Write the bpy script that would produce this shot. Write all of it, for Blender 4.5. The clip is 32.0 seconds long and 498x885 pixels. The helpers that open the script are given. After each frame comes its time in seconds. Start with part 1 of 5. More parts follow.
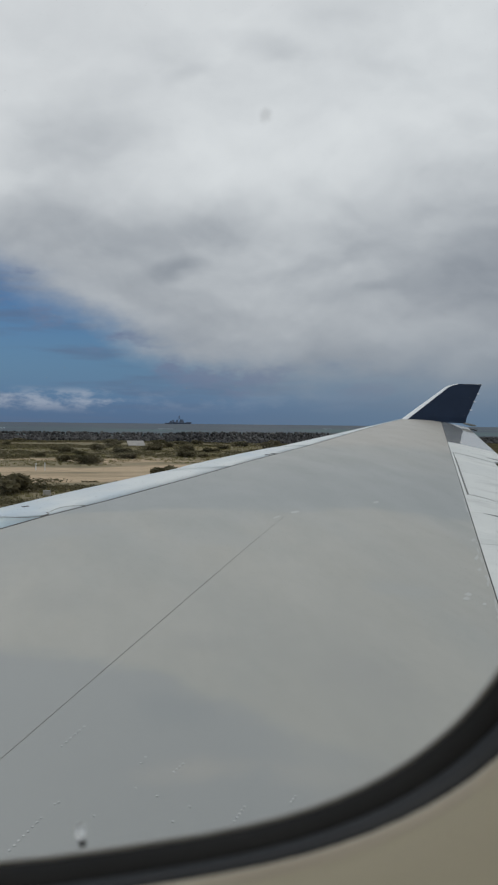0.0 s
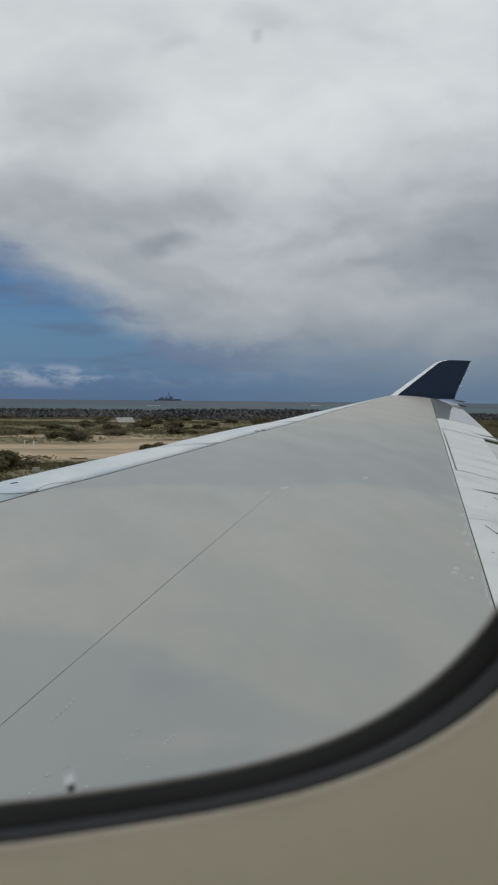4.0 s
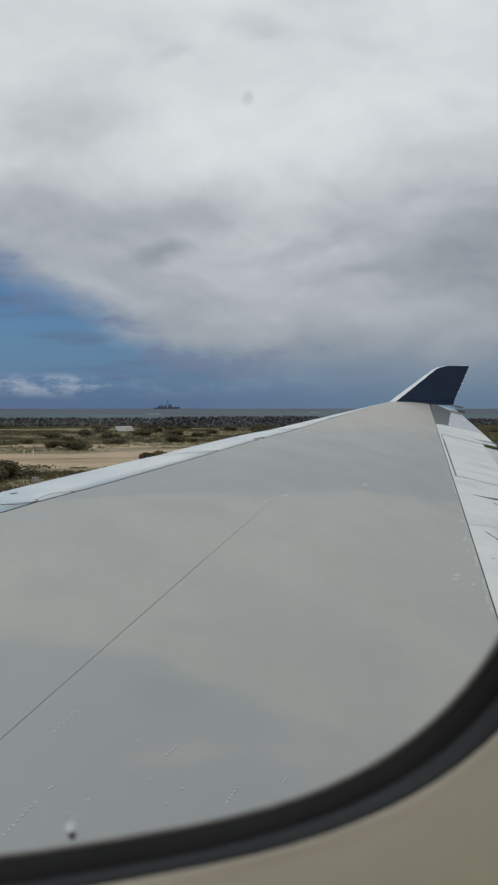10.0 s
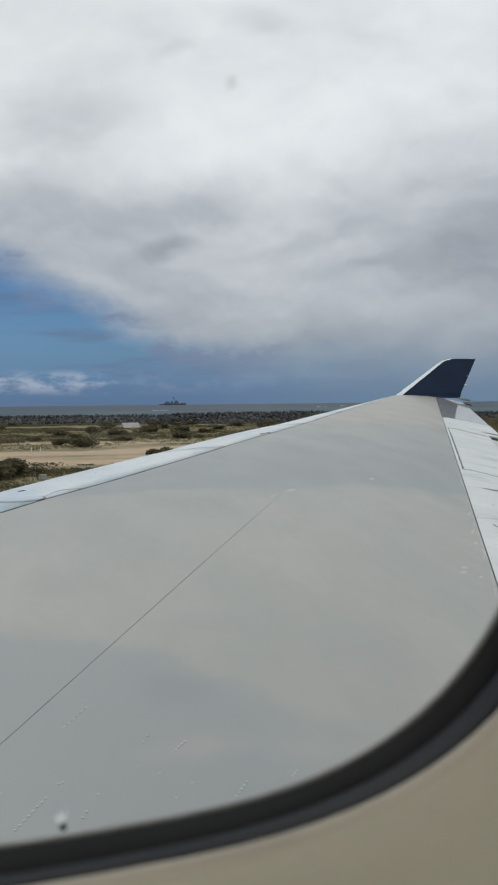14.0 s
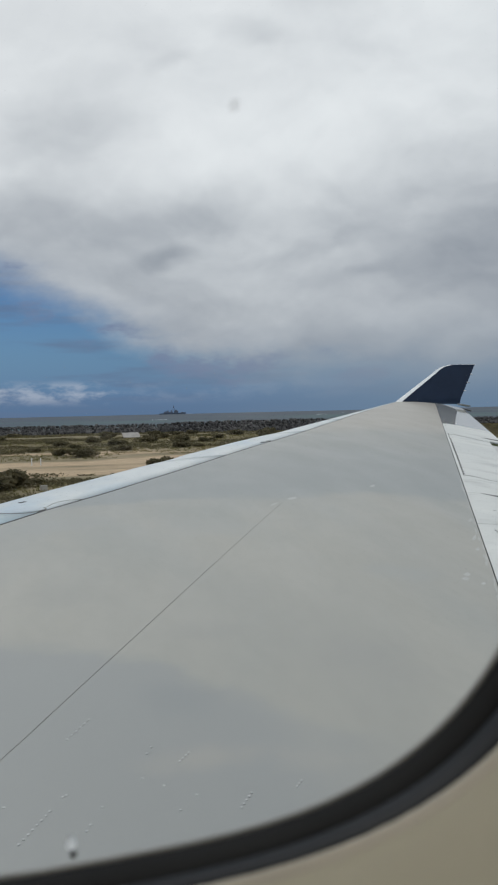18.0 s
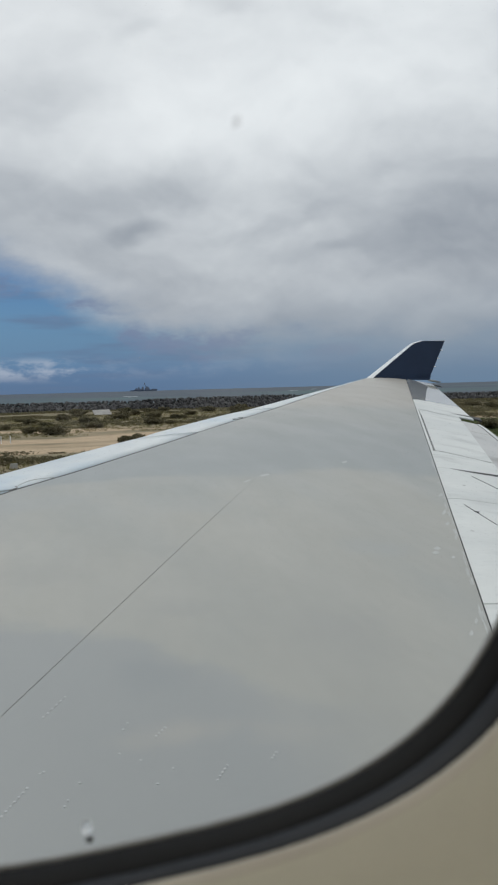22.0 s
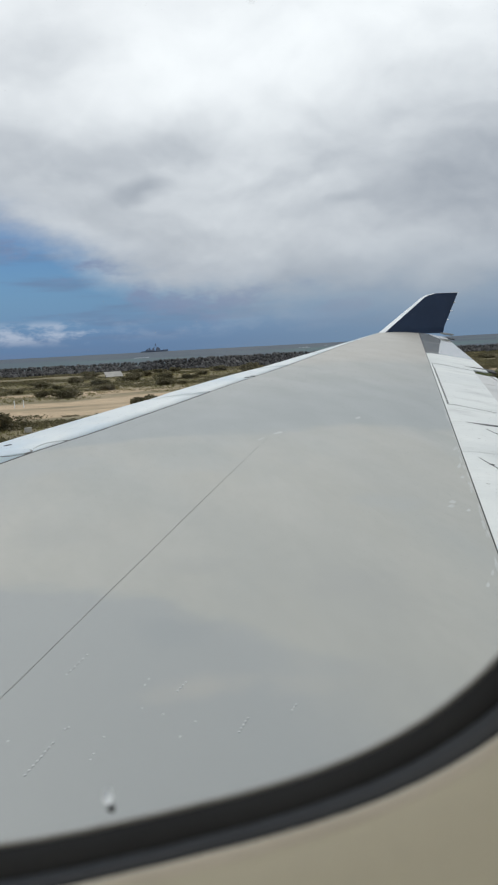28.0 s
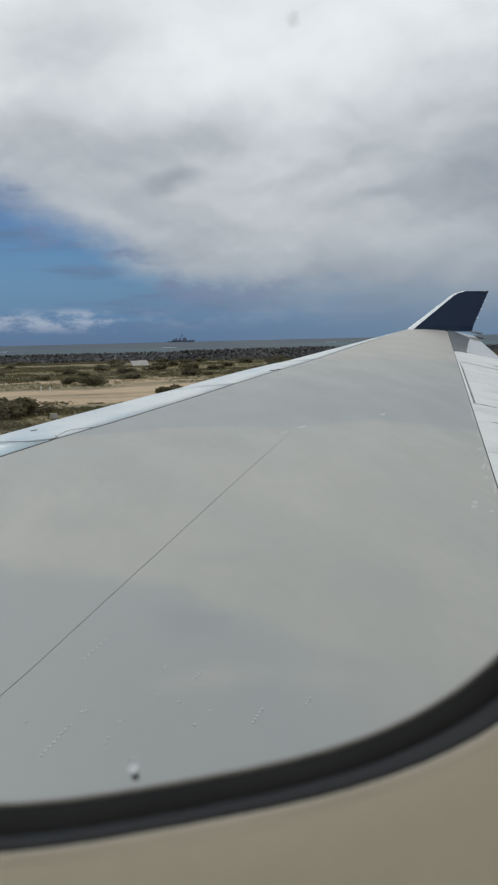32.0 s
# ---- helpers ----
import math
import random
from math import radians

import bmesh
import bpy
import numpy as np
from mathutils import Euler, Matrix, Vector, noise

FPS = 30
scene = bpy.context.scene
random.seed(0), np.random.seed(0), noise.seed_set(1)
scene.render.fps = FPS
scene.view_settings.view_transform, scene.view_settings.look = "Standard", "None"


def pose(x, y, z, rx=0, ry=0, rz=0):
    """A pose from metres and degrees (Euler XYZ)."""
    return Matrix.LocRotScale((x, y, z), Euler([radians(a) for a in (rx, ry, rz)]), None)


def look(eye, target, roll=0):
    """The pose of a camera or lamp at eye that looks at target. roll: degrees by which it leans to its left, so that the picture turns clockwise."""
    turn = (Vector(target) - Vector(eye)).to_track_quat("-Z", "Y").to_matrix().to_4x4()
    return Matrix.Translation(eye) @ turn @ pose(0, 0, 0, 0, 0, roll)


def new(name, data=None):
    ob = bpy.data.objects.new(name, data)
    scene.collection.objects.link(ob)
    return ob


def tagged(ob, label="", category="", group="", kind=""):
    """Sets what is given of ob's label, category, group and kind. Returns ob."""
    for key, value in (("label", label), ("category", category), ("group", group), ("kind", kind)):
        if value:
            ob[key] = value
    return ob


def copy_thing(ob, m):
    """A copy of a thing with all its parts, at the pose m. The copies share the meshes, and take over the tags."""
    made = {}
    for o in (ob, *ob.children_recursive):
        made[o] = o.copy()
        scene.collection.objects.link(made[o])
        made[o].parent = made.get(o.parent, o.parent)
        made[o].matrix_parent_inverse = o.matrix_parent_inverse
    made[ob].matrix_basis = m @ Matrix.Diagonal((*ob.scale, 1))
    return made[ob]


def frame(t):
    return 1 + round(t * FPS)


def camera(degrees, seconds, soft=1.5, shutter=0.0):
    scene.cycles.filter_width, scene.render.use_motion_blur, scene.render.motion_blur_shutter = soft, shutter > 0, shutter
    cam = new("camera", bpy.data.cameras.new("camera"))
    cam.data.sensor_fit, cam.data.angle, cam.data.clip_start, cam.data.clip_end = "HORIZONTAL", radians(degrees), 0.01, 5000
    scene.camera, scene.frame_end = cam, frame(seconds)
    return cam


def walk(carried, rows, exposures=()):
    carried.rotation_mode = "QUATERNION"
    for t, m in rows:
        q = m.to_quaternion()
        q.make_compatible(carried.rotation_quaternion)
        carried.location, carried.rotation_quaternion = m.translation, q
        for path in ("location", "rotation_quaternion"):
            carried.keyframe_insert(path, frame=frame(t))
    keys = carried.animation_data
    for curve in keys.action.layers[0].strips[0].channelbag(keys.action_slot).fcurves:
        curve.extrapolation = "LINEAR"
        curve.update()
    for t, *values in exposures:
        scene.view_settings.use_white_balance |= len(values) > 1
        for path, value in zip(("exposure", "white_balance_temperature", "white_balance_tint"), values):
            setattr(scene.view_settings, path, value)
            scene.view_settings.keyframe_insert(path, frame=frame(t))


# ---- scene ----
EYE = 6.2            # height of the seat's eye point over the runway
ROWS = [             # seconds, shift along the cabin, towards the window, up, turn aft, tilt, lean
    (0.0, -0.0010, -0.0059, -0.0030, 14.83, -1.17, 0.54),
    (0.5, 0.0008, -0.0050, 0.0000, 16.20, -1.26, 0.41),
    (1.0, -0.0015, -0.0041, -0.0018, 16.49, -1.26, 0.38),
    (1.5, -0.0017, -0.0057, 0.0007, 16.28, -1.35, 0.33),
    (2.0, -0.0030, -0.0074, 0.0026, 15.92, -1.05, 0.31),
    (2.5, -0.0023, -0.0054, 0.0005, 15.71, -0.86, 0.28),
    (4.5, 0.0007, 0.0025, -0.0162, 15.61, -3.38, 0.47),
    (5.0, 0.0009, 0.0045, -0.0154, 15.27, -3.09, 0.46),
    (5.5, -0.0033, 0.0010, -0.0165, 14.69, -2.31, 0.33),
    (6.0, 0.0048, -0.0026, -0.0114, 14.43, -1.79, 0.19),
    (6.5, 0.0020, -0.0061, -0.0102, 14.25, -1.84, 0.13),
    (7.0, 0.0010, -0.0096, -0.0082, 14.24, -1.86, 0.09),
    (7.5, 0.0023, -0.0067, -0.0044, 14.54, -1.89, 0.07),
    (8.0, 0.0046, -0.0037, -0.0063, 14.58, -2.14, 0.05),
    (8.5, 0.0029, -0.0039, -0.0083, 15.10, -2.68, 0.02),
    (9.0, -0.0008, -0.0042, -0.0039, 15.97, -2.76, 0.05),
    (9.5, -0.0014, -0.0041, -0.0042, 15.90, -2.47, -0.01),
    (10.0, 0.0004, -0.0040, -0.0016, 15.70, -2.41, -0.08),
    (10.5, -0.0025, -0.0038, 0.0016, 15.37, -2.55, -0.13),
    (11.0, -0.0025, -0.0037, -0.0019, 15.06, -2.56, -0.27),
    (11.5, -0.0003, -0.0039, 0.0008, 14.92, -2.31, -0.52),
    (12.0, 0.0043, -0.0042, -0.0008, 14.96, -1.94, -0.71),
    (12.5, 0.0058, -0.0044, -0.0014, 15.01, -1.84, -0.75),
    (13.0, 0.0039, -0.0046, 0.0009, 15.01, -2.00, -0.85),
    (13.5, 0.0025, -0.0043, 0.0004, 14.90, -2.54, -0.81),
    (14.0, 0.0061, -0.0040, -0.0036, 15.18, -2.77, -0.72),
    (14.5, 0.0060, -0.0036, -0.0004, 15.12, -2.31, -0.73),
    (15.0, 0.0041, -0.0033, -0.0040, 14.61, -1.96, -0.68),
    (15.5, 0.0034, -0.0032, -0.0037, 14.42, -1.99, -0.81),
    (17.5, 0.0042, -0.0029, -0.0031, 15.22, -2.24, -1.24),
    (18.0, 0.0045, -0.0028, 0.0001, 15.18, -2.12, -1.41),
    (18.5, 0.0043, -0.0015, 0.0018, 15.07, -2.14, -1.52),
    (19.0, 0.0024, -0.0001, -0.0006, 14.85, -2.16, -1.63),
    (19.5, 0.0022, 0.0012, -0.0019, 14.86, -2.25, -1.52),
    (20.0, 0.0052, 0.0025, -0.0051, 15.06, -2.42, -1.43),
    (20.5, 0.0018, -0.0004, -0.0023, 15.18, -2.14, -1.33),
    (21.0, 0.0010, -0.0033, 0.0008, 15.03, -1.59, -1.26),
    (21.5, -0.0027, -0.0062, 0.0050, 14.68, -1.72, -1.40),
    (22.0, -0.0068, -0.0092, 0.0094, 17.32, -4.01, -1.64),
    (22.5, -0.0066, -0.0045, 0.0076, 20.91, -5.72, -1.68),
    (23.0, -0.0033, 0.0001, 0.0067, 21.30, -6.37, -1.69),
    (23.5, 0.0025, 0.0048, 0.0012, 20.96, -6.92, -2.31),
    (24.0, 0.0015, 0.0095, 0.0012, 20.12, -7.30, -2.95),
    (24.5, 0.0032, 0.0152, -0.0024, 19.68, -7.81, -4.49),
    (26.5, 0.0101, 0.0380, -0.0169, 19.23, -8.16, -3.53),
    (27.0, 0.0029, 0.0437, -0.0233, 18.21, -8.12, -3.19),
    (27.5, -0.0026, 0.0295, -0.0090, 16.90, -7.89, -3.07),
    (28.0, -0.0036, 0.0153, -0.0004, 16.18, -7.19, -3.11),
    (28.5, -0.0052, 0.0136, -0.0003, 15.52, -6.77, -3.35),
    (29.0, -0.0065, 0.0118, -0.0016, 15.00, -7.06, -3.61),
    (29.5, -0.0034, 0.0213, -0.0092, 14.26, -7.59, -3.92),
    (30.0, -0.0046, 0.0308, -0.0155, 13.96, -8.04, -3.75),
    (30.5, -0.0122, 0.0239, -0.0170, 13.65, -8.30, -3.49),
    (31.0, -0.0173, 0.0169, -0.0115, 12.22, -7.47, -3.01),
    (31.5, -0.0143, 0.0100, -0.0044, 12.25, -6.92, -2.13),
    (32.0, -0.0078, 0.0031, 0.0029, 14.33, -7.69, -1.44),
]


BANK = pose(0, 0, EYE) @ pose(0, 0, 0, -0.33) @ pose(0, 0, -EYE)     # the aircraft leans a little to this side


def view(dx, dy, dz, turn, tilt, lean):
    a, b = radians(turn), radians(tilt)
    eye = Vector((dx, dy, EYE + dz))
    return BANK @ look(eye, eye + Vector((math.sin(a) * math.cos(b), math.cos(a) * math.cos(b), math.sin(b))), lean)


cam = camera(37.47, 32.0, soft=2.2)
cam.data.dof.use_dof, cam.data.dof.focus_distance, cam.data.dof.aperture_fstop = True, 14.0, 24.0    # a small lens focused on the wing
walk(cam, [(t, view(*r)) for t, *r in ROWS],
     exposures=[(0.0, -0.2), (7.0, -0.18), (13.0, -0.03), (15.0, 0.06), (20.0, -0.06), (22.0, 0.04), (24.0, 0.13), (27.0, 0.30), (28.5, 0.27), (30.0, 0.20), (31.0, 0.22), (32.0, 0.06)])

# ---------------------------------------------------------------- world and sun
SUN_EL, SUN_AZ = 58.0, -25.0     # azimuth measured from outboard towards aft


def sky_world():
    w = bpy.data.worlds.new("world")
    scene.world = w
    w.use_nodes = True
    nt = w.node_tree
    nt.nodes.clear()
    N, L = nt.nodes.new, nt.links.new

    def put(sock, v):
        if isinstance(v, (int, float)):
            sock.default_value = v
        elif isinstance(v, tuple):
            sock.default_value = (*v, 1.0) if len(v) == 3 and len(sock.default_value) == 4 else v
        else:
            L(v, sock)

    def m(op, a, b=0.0, c=0.0):
        n = N("ShaderNodeMath")
        n.operation = op
        put(n.inputs[0], a), put(n.inputs[1], b), put(n.inputs[2], c)
        return n.outputs[0]

    def smooth(v, lo, hi):
        n = N("ShaderNodeMapRange")
        n.interpolation_type = "SMOOTHSTEP"
        put(n.inputs[0], v), put(n.inputs[1], lo), put(n.inputs[2], hi)
        return n.outputs[0]

    def mix(f, a, b):
        n = N("ShaderNodeMix")
        n.data_type = "RGBA"
        put(n.inputs[0], f), put(n.inputs[6], a), put(n.inputs[7], b)
        return n.outputs[2]

    def noise_at(x, y, z, scale, detail=5.0, rough=0.55):
        c = N("ShaderNodeCombineXYZ")
        put(c.inputs[0], x), put(c.inputs[1], y), put(c.inputs[2], z)
        n = N("ShaderNodeTexNoise")
        L(c.outputs[0], n.inputs["Vector"])
        n.inputs["Scale"].default_value, n.inputs["Detail"].default_value, n.inputs["Roughness"].default_value = scale, detail, rough
        return n.outputs["Fac"]

    tc = N("ShaderNodeTexCoord")
    sep = N("ShaderNodeSeparateXYZ")
    L(tc.outputs["Generated"], sep.inputs[0])
    x, y, z = sep.outputs
    az = m("MULTIPLY", m("ARCTAN2", x, y), 57.2958)
    el = m("MULTIPLY", m("ARCSINE", z), 57.2958)

    sky = N("ShaderNodeTexSky")
    sky.sky_type, sky.sun_disc = "NISHITA", False
    sky.sun_elevation, sky.sun_rotation = radians(SUN_EL), radians(SUN_AZ)
    sky.air_density, sky.dust_density, sky.ozone_density = 1.0, 0.2, 2.0
    clear = N("ShaderNodeMix")
    clear.data_type, clear.blend_type = "RGBA", "MULTIPLY"
    clear.inputs[0].default_value = 1.0
    L(sky.outputs[0], clear.inputs[6])
    clear.inputs[7].default_value = (0.0245, 0.036, 0.0505, 1)
    blue = clear.outputs[2]
    # veil of haze over the sea, thin streaks and small far cumulus in the clear strip
    blue = mix(m("MULTIPLY", smooth(el, 7.0, 0.5), 0.85), blue, (0.100, 0.196, 0.372))
    blue = mix(m("MULTIPLY", smooth(el, 2.4, -0.1), 0.85), blue, (0.100, 0.166, 0.282))
    streak = noise_at(m("MULTIPLY", az, 0.07), m("MULTIPLY", el, 0.62), 3.7, 1.0, 5.0)
    blue = mix(m("MULTIPLY", smooth(streak, 0.47, 0.66), 0.6), blue, (0.122, 0.175, 0.282))
    puff = noise_at(m("MULTIPLY", az, 0.30), m("MULTIPLY", el, 0.75), 9.1, 1.0, 7.0, 0.6)
    band = m("MULTIPLY", smooth(el, 0.5, 1.5), smooth(el, 2.8, 2.0))
    here = m("MULTIPLY_ADD", smooth(az, 6.5, 3.5), 0.75, 0.2)
    blue = mix(m("MULTIPLY", m("MULTIPLY", m("MULTIPLY", smooth(puff, 0.42, 0.62), band), here), 0.72), blue, (0.41, 0.46, 0.555))
    # overcast deck, its edge rising towards the nose of the aircraft
    warp = noise_at(m("MULTIPLY", az, 0.06), m("MULTIPLY", el, 0.10), 6.6, 1.0, 4.0)
    warp2 = noise_at(m("MULTIPLY", az, 0.06), m("MULTIPLY", el, 0.10), 16.2, 1.0, 4.0)
    wa = m("MULTIPLY_ADD", m("SUBTRACT", warp, 0.5), 9.0, az)
    we = m("MULTIPLY_ADD", m("SUBTRACT", warp2, 0.5), 7.0, el)

    def billow(lift, depth, sa, se, detail, rough):
        return noise_at(m("MULTIPLY", wa, sa), m("MULTIPLY", m("ADD", we, lift), se), depth, 1.0, detail, rough)

    def mass(a0, e0, ra, re, slope, gain):
        """One lighter or darker part of the deck, with a frayed outline."""
        u = m("MULTIPLY", m("SUBTRACT", wa, a0), 1.0 / ra)
        v = m("MULTIPLY", m("SUBTRACT", m("SUBTRACT", we, e0), m("MULTIPLY", m("SUBTRACT", wa, a0), slope)), 1.0 / re)
        d = m("SQRT", m("ADD", m("MULTIPLY", u, u), m("MULTIPLY", v, v)))
        return m("MULTIPLY", smooth(d, 1.5, 0.1), gain)

    big = billow(0.0, 3.3, 0.045, 0.075, 5.0, 0.45)
    relief = m("SUBTRACT", billow(0.0, 8.8, 0.075, 0.12, 6.0, 0.45), billow(0.8, 8.8, 0.075, 0.12, 6.0, 0.45))
    fine = noise_at(m("MULTIPLY", az, 0.22), m("MULTIPLY", el, 0.34), 4.0, 1.0, 7.0, 0.55)
    edge = m("MINIMUM", m("MAXIMUM", m("MULTIPLY_ADD", az, -0.50, 9.2), 3.2), 22.0)
    wob = noise_at(m("MULTIPLY", az, 0.11), m("MULTIPLY", el, 0.22), 1.3, 1.0, 8.0, 0.58)
    lift = m("SUBTRACT", el, m("ADD", edge, m("MULTIPLY", m("SUBTRACT", wob, 0.5), -6.0)))
    deck = smooth(lift, -1.8, 2.2)
    tone = m("ADD", m("MULTIPLY", smooth(el, 9.0, 22.0), 0.25), m("MULTIPLY_ADD", m("SUBTRACT", big, 0.5), 0.55, 0.43))
    tone = m("MULTIPLY_ADD", relief, 0.55, tone)
    tone = m("MULTIPLY_ADD", m("SUBTRACT", fine, 0.5), 0.10, tone)
    for row in ((14.6, 19.5, 10, 6, 0.1, 0.13), (28, 20, 8, 7, 0.0, 0.10), (4.0, 22.0, 10, 7, 0.0, -0.05), (1.5, 20.5, 6, 3.2, 0.1, -0.14), (-2.0, 14.4, 6, 2.4, 0.0, -0.14),
                (11.5, 15.4, 6, 1.8, 0.1, -0.12), (8.9, 12.0, 2.1, 0.9, 0.35, -0.12), (20.7, 12.3, 7, 1.0, 0.16, -0.07), (24.5, 9.8, 1.8, 0.5, 0.0, -0.05),
                (16.7, 26.5, 3.2, 0.9, -0.3, -0.10), (10.0, 24.8, 1.9, 0.8, 0.4, -0.09), (3.8, 8.4, 3.5, 1.3, -0.3, 0.07), (21.0, 7.2, 10, 2.2, 0.0, 0.05)):
        tone = m("ADD", tone, mass(*row))
    cloud = mix(smooth(tone, 0.18, 0.90), (0.222, 0.254, 0.304), (0.800, 0.836, 0.862))
    under = m("MULTIPLY", smooth(lift, 4.0, 0.0), 0.45)
    cloud = mix(under, cloud, (0.285, 0.328, 0.400))
    # thinner, brighter cloud towards the sun
    ca, cb = radians(SUN_AZ), radians(SUN_EL)
    near = m("ADD", m("MULTIPLY", x, math.sin(ca) * math.cos(cb)), m("ADD", m("MULTIPLY", y, math.cos(ca) * math.cos(cb)), m("MULTIPLY", z, math.sin(cb))))
    cloud = mix(m("MULTIPLY", smooth(near, 0.60, 0.95), 0.62), cloud, (0.85, 0.875, 0.895))
    # rain haze under the deck, aft
    haze = m("MULTIPLY", smooth(az, 4.0, 30.0), smooth(el, 9.0, 1.0))
    rag = noise_at(m("MULTIPLY", az, 0.20), m("MULTIPLY", el, 0.50), 12.4, 1.0, 6.0, 0.6)
    scud = m("MULTIPLY", smooth(rag, 0.47, 0.62), m("MULTIPLY", smooth(lift, -3.2, -0.6), smooth(lift, 1.6, 0.0)))
    low = mix(m("MULTIPLY", scud, 0.75), mix(deck, blue, cloud), (0.168, 0.212, 0.330))
    out = mix(m("MULTIPLY", haze, 0.85), low, mix(smooth(el, 0.0, 5.0), (0.150, 0.226, 0.325), (0.285, 0.335, 0.392)))
    bg = N("ShaderNodeBackground")
    L(out, bg.inputs[0])
    bg.inputs[1].default_value = 1.0
    o = N("ShaderNodeOutputWorld")
    L(bg.outputs[0], o.inputs[0])


sky_world()
sun = new("sun", bpy.data.lights.new("sun", "SUN"))
sun.data.energy, sun.data.angle, sun.data.color = 0.72, radians(14), (1.0, 0.965, 0.91)
sa, se = radians(SUN_AZ), radians(SUN_EL)
sun.matrix_world = look((0, 0, 60), Vector((0, 0, 60)) - Vector((math.sin(sa) * math.cos(se), math.cos(sa) * math.cos(se), math.sin(se))))


# ---------------------------------------------------------------- materials
def material(name, base, alt=None, rough=0.6, metal=0.0, scale=1.0, detail=6.0, lo=0.35, hi=0.65, fine=0.0, fine_scale=30.0,
             bump=0.0, bump_scale=20.0, stretch=(1, 1, 1), rough_var=0.0, island=0.0, third=None, third_scale=0.3, third_lo=0.5,
             third_hi=0.6, coat=0.0, per_object=0.0, third_band=None):
    """A surface of two colours mixed by noise, a second finer grain, an optional third colour in patches, and relief."""
    mt = bpy.data.materials.new(name)
    mt.use_nodes = True
    nt = mt.node_tree
    p = nt.nodes["Principled BSDF"]
    N, L = nt.nodes.new, nt.links.new
    geo = N("ShaderNodeNewGeometry")
    mp = N("ShaderNodeMapping")
    L(geo.outputs["Position"], mp.inputs[0])
    mp.inputs["Scale"].default_value = stretch

    def noise_node(s, d):
        n = N("ShaderNodeTexNoise")
        L(mp.outputs[0], n.inputs["Vector"])
        n.inputs["Scale"].default_value, n.inputs["Detail"].default_value = s, d
        return n.outputs["Fac"]

    def ranged(v, a, b, to0=0.0, to1=1.0):
        n = N("ShaderNodeMapRange")
        L(v, n.inputs[0])
        for i, k in enumerate((a, b, to0, to1)):
            n.inputs[i + 1].default_value = k
        return n.outputs[0]

    def mixed(f, a, b, mode="MIX"):
        n = N("ShaderNodeMix")
        n.data_type, n.blend_type = "RGBA", mode
        for sock, v in ((n.inputs[0], f), (n.inputs[6], a), (n.inputs[7], b)):
            if isinstance(v, tuple):
                sock.default_value = (*v, 1)
            elif isinstance(v, float):
                sock.default_value = v
            else:
                L(v, sock)
        return n.outputs[2]

    alt = alt or tuple(c * 0.85 for c in base)
    col = mixed(ranged(noise_node(scale, detail), lo, hi), base, alt)
    if third:
        f = noise_node(third_scale, 7.0)
        if third_band:
            sp = N("ShaderNodeSeparateXYZ")
            L(geo.outputs["Position"], sp.inputs[0])
            add = N("ShaderNodeMath")
            add.operation = "ADD"
            two = N("ShaderNodeMath")
            two.operation = "ADD"
            L(ranged(sp.outputs[1], third_band[0], third_band[1], -0.16, 0.0), add.inputs[0])
            L(ranged(sp.outputs[1], third_band[2], third_band[3], 0.0, -0.16), add.inputs[1])
            L(add.outputs[0], two.inputs[0])
            L(f, two.inputs[1])
            f = two.outputs[0]
        col = mixed(ranged(f, third_lo, third_hi), col, third)
    if fine:
        v = ranged(noise_node(fine_scale, 3.0), 0.25, 0.75, 1 - fine, 1 + fine)
        g = N("ShaderNodeCombineColor")
        for i in range(3):
            L(v, g.inputs[i])
        col = mixed(1.0, col, g.outputs[0], "MULTIPLY")
    if island or per_object:
        src = geo.outputs["Random Per Island"] if island else N("ShaderNodeObjectInfo").outputs["Random"]
        k = island or per_object
        v = ranged(src, 0, 1, 1 - k, 1 + k)
        g = N("ShaderNodeCombineColor")
        for i in range(3):
            L(v, g.inputs[i])
        col = mixed(1.0, col, g.outputs[0], "MULTIPLY")
    L(col, p.inputs["Base Color"])
    p.inputs["Roughness"].default_value, p.inputs["Metallic"].default_value = rough, metal
    p.inputs["Coat Weight"].default_value = coat
    if rough_var:
        L(ranged(noise_node(scale * 2.3, 5.0), 0.3, 0.7, rough - rough_var, rough + rough_var), p.inputs["Roughness"])
    if bump:
        b = N("ShaderNodeBump")
        b.inputs["Strength"].default_value, b.inputs["Distance"].default_value = 1.0, bump
        L(noise_node(bump_scale, 4.0), b.inputs["Height"])
        L(b.outputs[0], p.inputs["Normal"])
    return mt


